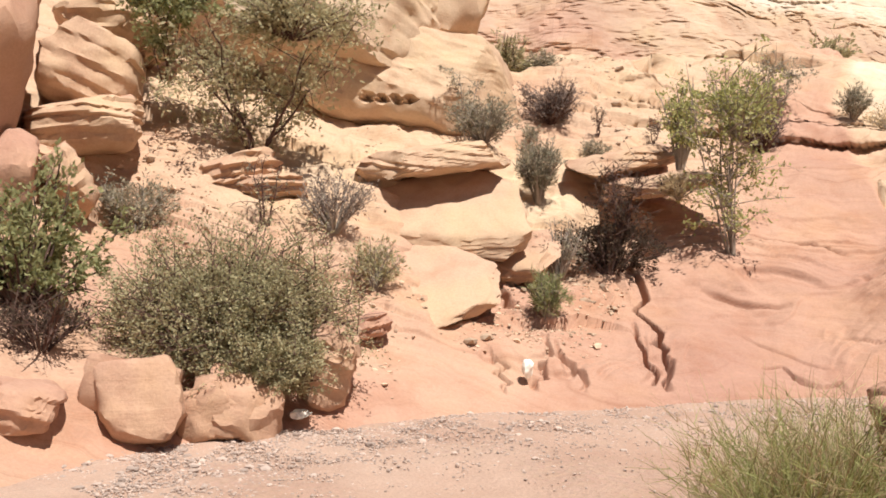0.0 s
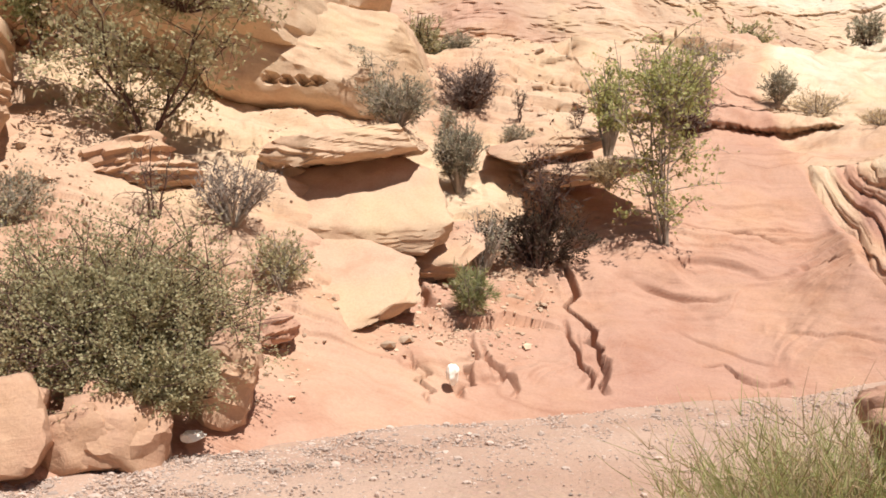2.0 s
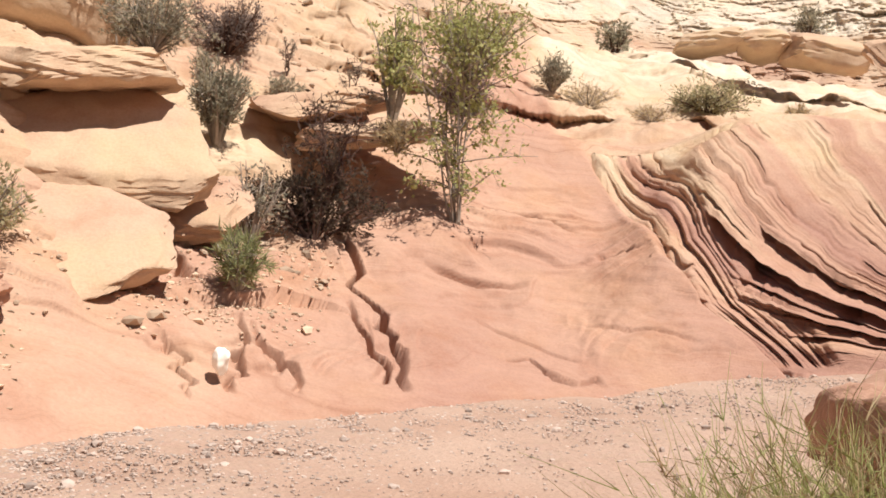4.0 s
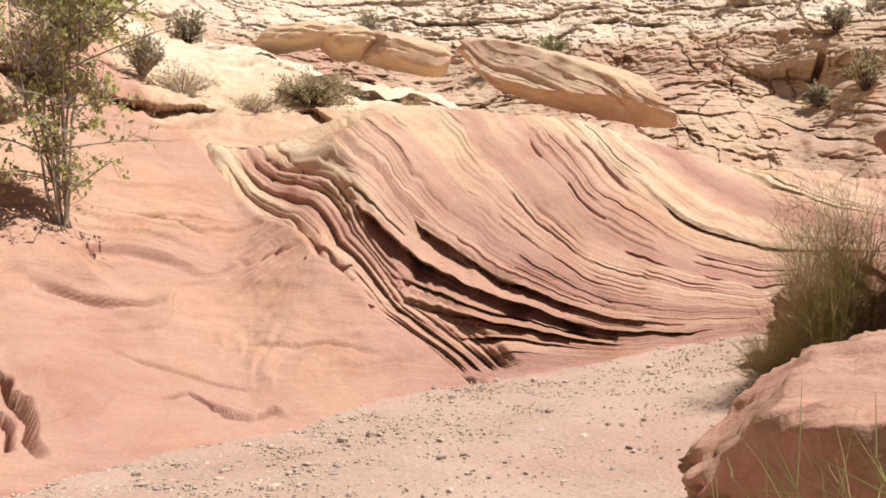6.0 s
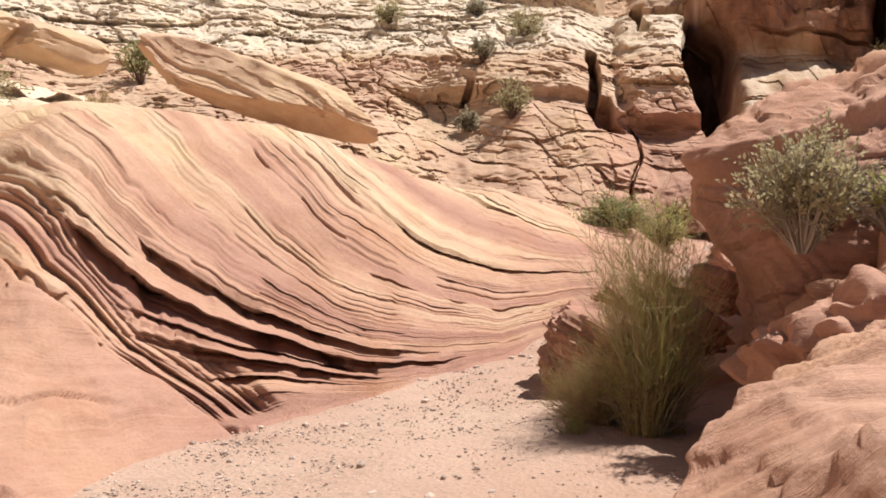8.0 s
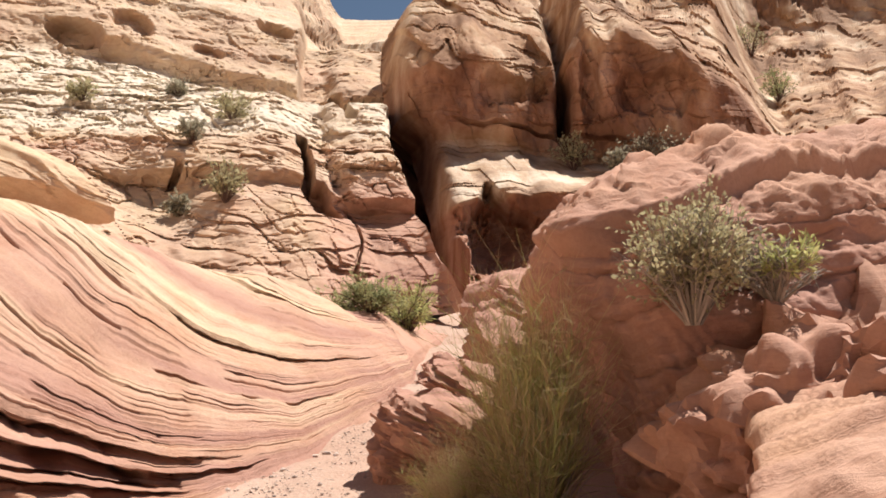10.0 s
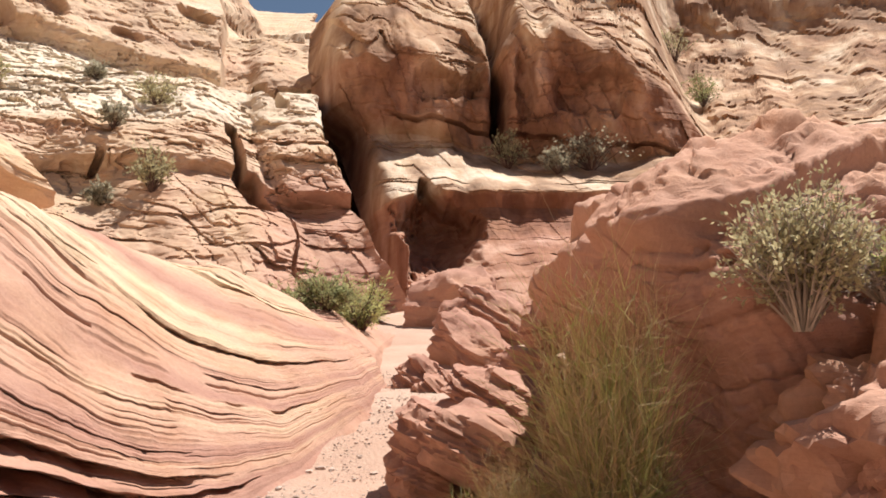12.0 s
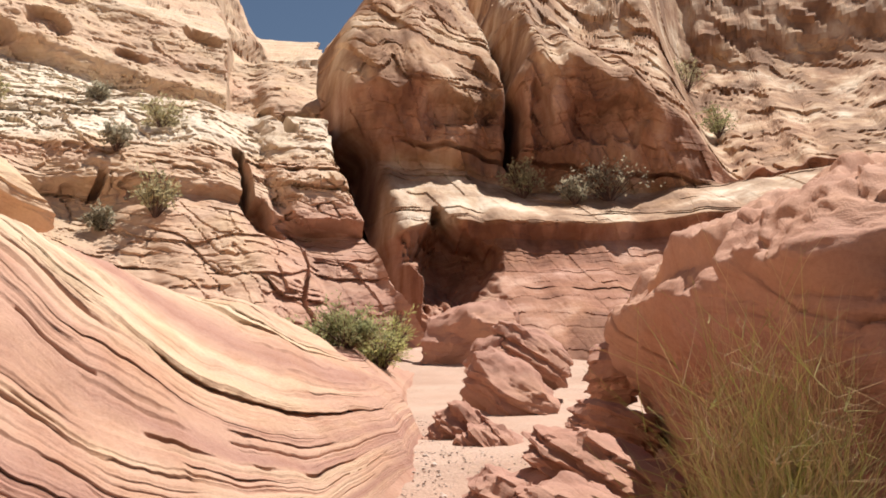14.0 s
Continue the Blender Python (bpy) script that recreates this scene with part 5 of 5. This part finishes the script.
shrub("green_tuft", "small green tuft growing out of a crack", (0.93, 11.3), 0.5, 0.55, green_mat, pale_bark_mat, 23, 34, 1500, 0.10, 0.006, 0.4)
shrub("grey_bush", "small grey bush behind a slab", (1.89, 15.0), 0.5, 0.3, grey_mat, pale_bark_mat, 24, 24, 800, 0.05, 0.008)
small_tree("dead_shrub", "small bare dead shrub on open rock", (2.03, 15.6), 0.35, 0.6, grey_mat, bark_mat, 25, 3, 60, 0.04, 0.01, 0.5, 0.08, category="shrub")
small_tree("dead_shrub", "small bare dead shrub beside a slab", (2.89, 15.6), 0.45, 0.5, grey_mat, bark_mat, 26, 3, 90, 0.04, 0.01, 0.5, 0.08, category="shrub")
shrub("grey_bush", "small grey tuft above the slab", (0.94, 15.3), 0.4, 0.25, grey_mat, pale_bark_mat, 27, 20, 500, 0.05, 0.008)
small_tree("dead_shrub", "bare dark twigs standing behind the big bush", (-2.25, 11.1), 0.6, 0.85, grey_mat, bark_mat, 28, 3, 120, 0.05, 0.01, 0.5, 0.05, category="shrub")
shrub("crest_bush", "grey-olive bush on the bench above the face", (9.3, 17.0), 1.5, 0.62, olive_mat, bark_mat, 29, 46, 4200, 0.06, 0.010, category="bush")
shrub("straw_tuft", "dry tuft on the crest of the face", (9.2, 14.6), 0.4, 0.25, straw_mat, pale_bark_mat, 34, 24, 700, 0.08, 0.006)
shrub("straw_tuft", "dry tuft beside the crest bush", (8.0, 16.6), 0.8, 0.3, straw_mat, pale_bark_mat, 35, 24, 800, 0.08, 0.006)
# beside the path
broom("broom_bush", "bright green and straw broom bush on the sand", (1.85, 5.15), 1.9, 0.95, 41, 2300, 0.62, thick=1.6)
broom("broom_tuft", "small green broom tuft on the gravel", (0.95, 5.25), 0.4, 0.35, 42, 160, 0.5, 10)
broom("tall_broom", "tall green and straw broom bush rooted under the wall", (6.6, 7.66), 0.85, 1.7, 44, 1000, 0.45, 140, (0.0, 0.0), high=1.2, thick=1.15)
broom("dry_broom", "dry red-brown broom spilling over rocks", (6.75, 8.05), 0.8, 0.6, 45, 1000, 0.15, 120)
broom("green_tuft", "tiny bright green tuft at the edge of the path", (6.35, 8.15), 0.3, 0.22, 46, 120, 0.9, 6)
shrub("wash_bush", "dark green bush at the bend of the wash", (16.3, 9.95), 1.4, 0.7, green_mat, bark_mat, 47, 44, 3600, 0.07, 0.012, category="bush")
shrub("wash_bush", "grassy green bush at the bend of the wash", (18.3, 9.5), 1.3, 1.05, lime_mat, bark_mat, 48, 44, 2800, 0.09, 0.010, 0.4, category="bush")
shrub("wall_bush", "leafy bush with pale stems hanging on the wall", (6.25, 6.7), 0.9, 0.75, olive_mat, pale_bark_mat, 49, 110, 6500, 0.034, 0.009, 0.3, z=1.42)
shrub("bare_scrub", "tangle of bare grey twigs on the ledge", (6.35, 6.2), 0.6, 0.4, mauve_mat, pale_bark_mat, 50, 40, 500, 0.04, 0.007)
shrub("green_tuft", "small green tuft on red rock", (6.2, 6.15), 0.4, 0.25, lime_mat, pale_bark_mat, 51, 24, 600, 0.06, 0.007)
# far ledges
for k, (x, y, w, h, kind) in enumerate(((34.1, 26.9, 1.6, 0.9, 0), (30.6, 16.0, 1.7, 0.8, 0), (28.0, 16.5, 1.0, 0.8, 1), (26.5, 15.1, 1.2, 1.2, 0), (26.7, 16.4, 0.9, 0.6, 1), (24.9, 24.3, 1.5, 0.8, 2), (22.4, 24.7, 1.6, 1.4, 2),
                                        (34.0, 2.3, 2.6, 1.5, 1), (35.0, 5.0, 1.5, 1.5, 0), (33.6, 3.5, 1.5, 0.9, 1), (46.0, -5.5, 2.0, 1.6, 2), (52.0, -6.0, 2.4, 2.0, 0), (31.0, 21.0, 1.2, 0.7, 0), (33.0, 18.5, 1.0, 0.6, 1), (29.0, 27.0, 1.4, 0.8, 0), (22.0, 30.0, 1.6, 0.9, 1), (8.5, 24.0, 1.4, 0.9, 0), (12.0, 25.0, 1.3, 0.8, 1))):
    tagged(shrub("ledge_bush", ("grey-olive bush far up on a pale ledge", "dusty grey bush far up on a pale ledge", "green bush far up on a pale ledge")[kind], (x, y), w, h, (olive_mat, grey_mat, green_mat)[kind], bark_mat, 60 + k, 26, 900, 0.11, 0.03), group="bushes on far ledges")


# ---------------------------------------------------------------- gravel
def gravel():
    rnd = np.random.RandomState(7)
    V, F = ball(1)
    F = np.array(F)
    n = 22000
    a = rnd.uniform(-60, 76, n)
    s = -np.abs(rnd.normal(0, 1.0, n)) * (0.9 + 0.02 * a.clip(0)) + 0.12
    T = np.radians(a)
    r = np.maximum(base_radius(a) + s, 0.5)
    x, y = CX + r * np.sin(T), CY + r * np.cos(T)
    z = floor_height(x, y)
    size = 0.005 + 0.009 * rnd.power(0.4, n) + 0.022 * (rnd.uniform(0, 1, n) > 0.99)
    stretch = rnd.uniform(0.6, 1.5, (n, 3)) * np.array((1, 1, 0.6))
    P = V[None] * (size[:, None] * stretch)[:, None] * rnd.uniform(0.75, 1.25, (n, len(V), 1)) + np.stack([x, y, z + size * 0.2], 1)[:, None]
    me = bpy.data.meshes.new("gravel")
    me.from_pydata(P.reshape(-1, 3).tolist(), [], (F[None] + (np.arange(n) * len(V))[:, None, None]).reshape(-1, 3).tolist())
    me.materials.append(pebble_mat)
    return tagged(new("gravel", me), "scattered pinkish gravel and chips on the wash bed", "gravel", kind="stuff")


gravel()


def rubble():
    """Chips and broken pieces that lie on the steps of the slope."""
    rnd = np.random.RandomState(11)
    V, F = ball(1)
    F = np.array(F)
    density = smooth(-0.15, 0.5, fbm(BANK[:, 0] * 0.8, BANK[:, 1] * 0.8, 0, 3, 12))
    pick = rnd.choice(len(BANK), 2000, p=density / density.sum())
    n = len(pick)
    size = 0.012 + 0.022 * rnd.power(0.35, n) + 0.06 * (rnd.uniform(0, 1, n) > 0.97)
    K = V[None] * (size[:, None] * rnd.uniform(0.5, 1.6, (n, 3)) * np.array((1, 1, 0.6)))[:, None] * rnd.uniform(0.6, 1.3, (n, len(V), 1))
    K = K + (BANK[pick] + np.array((0, 0, 1)) * size[:, None] * 0.15)[:, None]
    me = bpy.data.meshes.new("rubble")
    me.from_pydata(K.reshape(-1, 3).tolist(), [], (F[None] + (np.arange(n) * len(V))[:, None, None]).reshape(-1, 3).tolist())
    me.materials.append(chip_mat)
    return tagged(new("rubble", me), "salmon chips and rubble strewn over the rocky slope", "rubble", kind="stuff")


rubble()
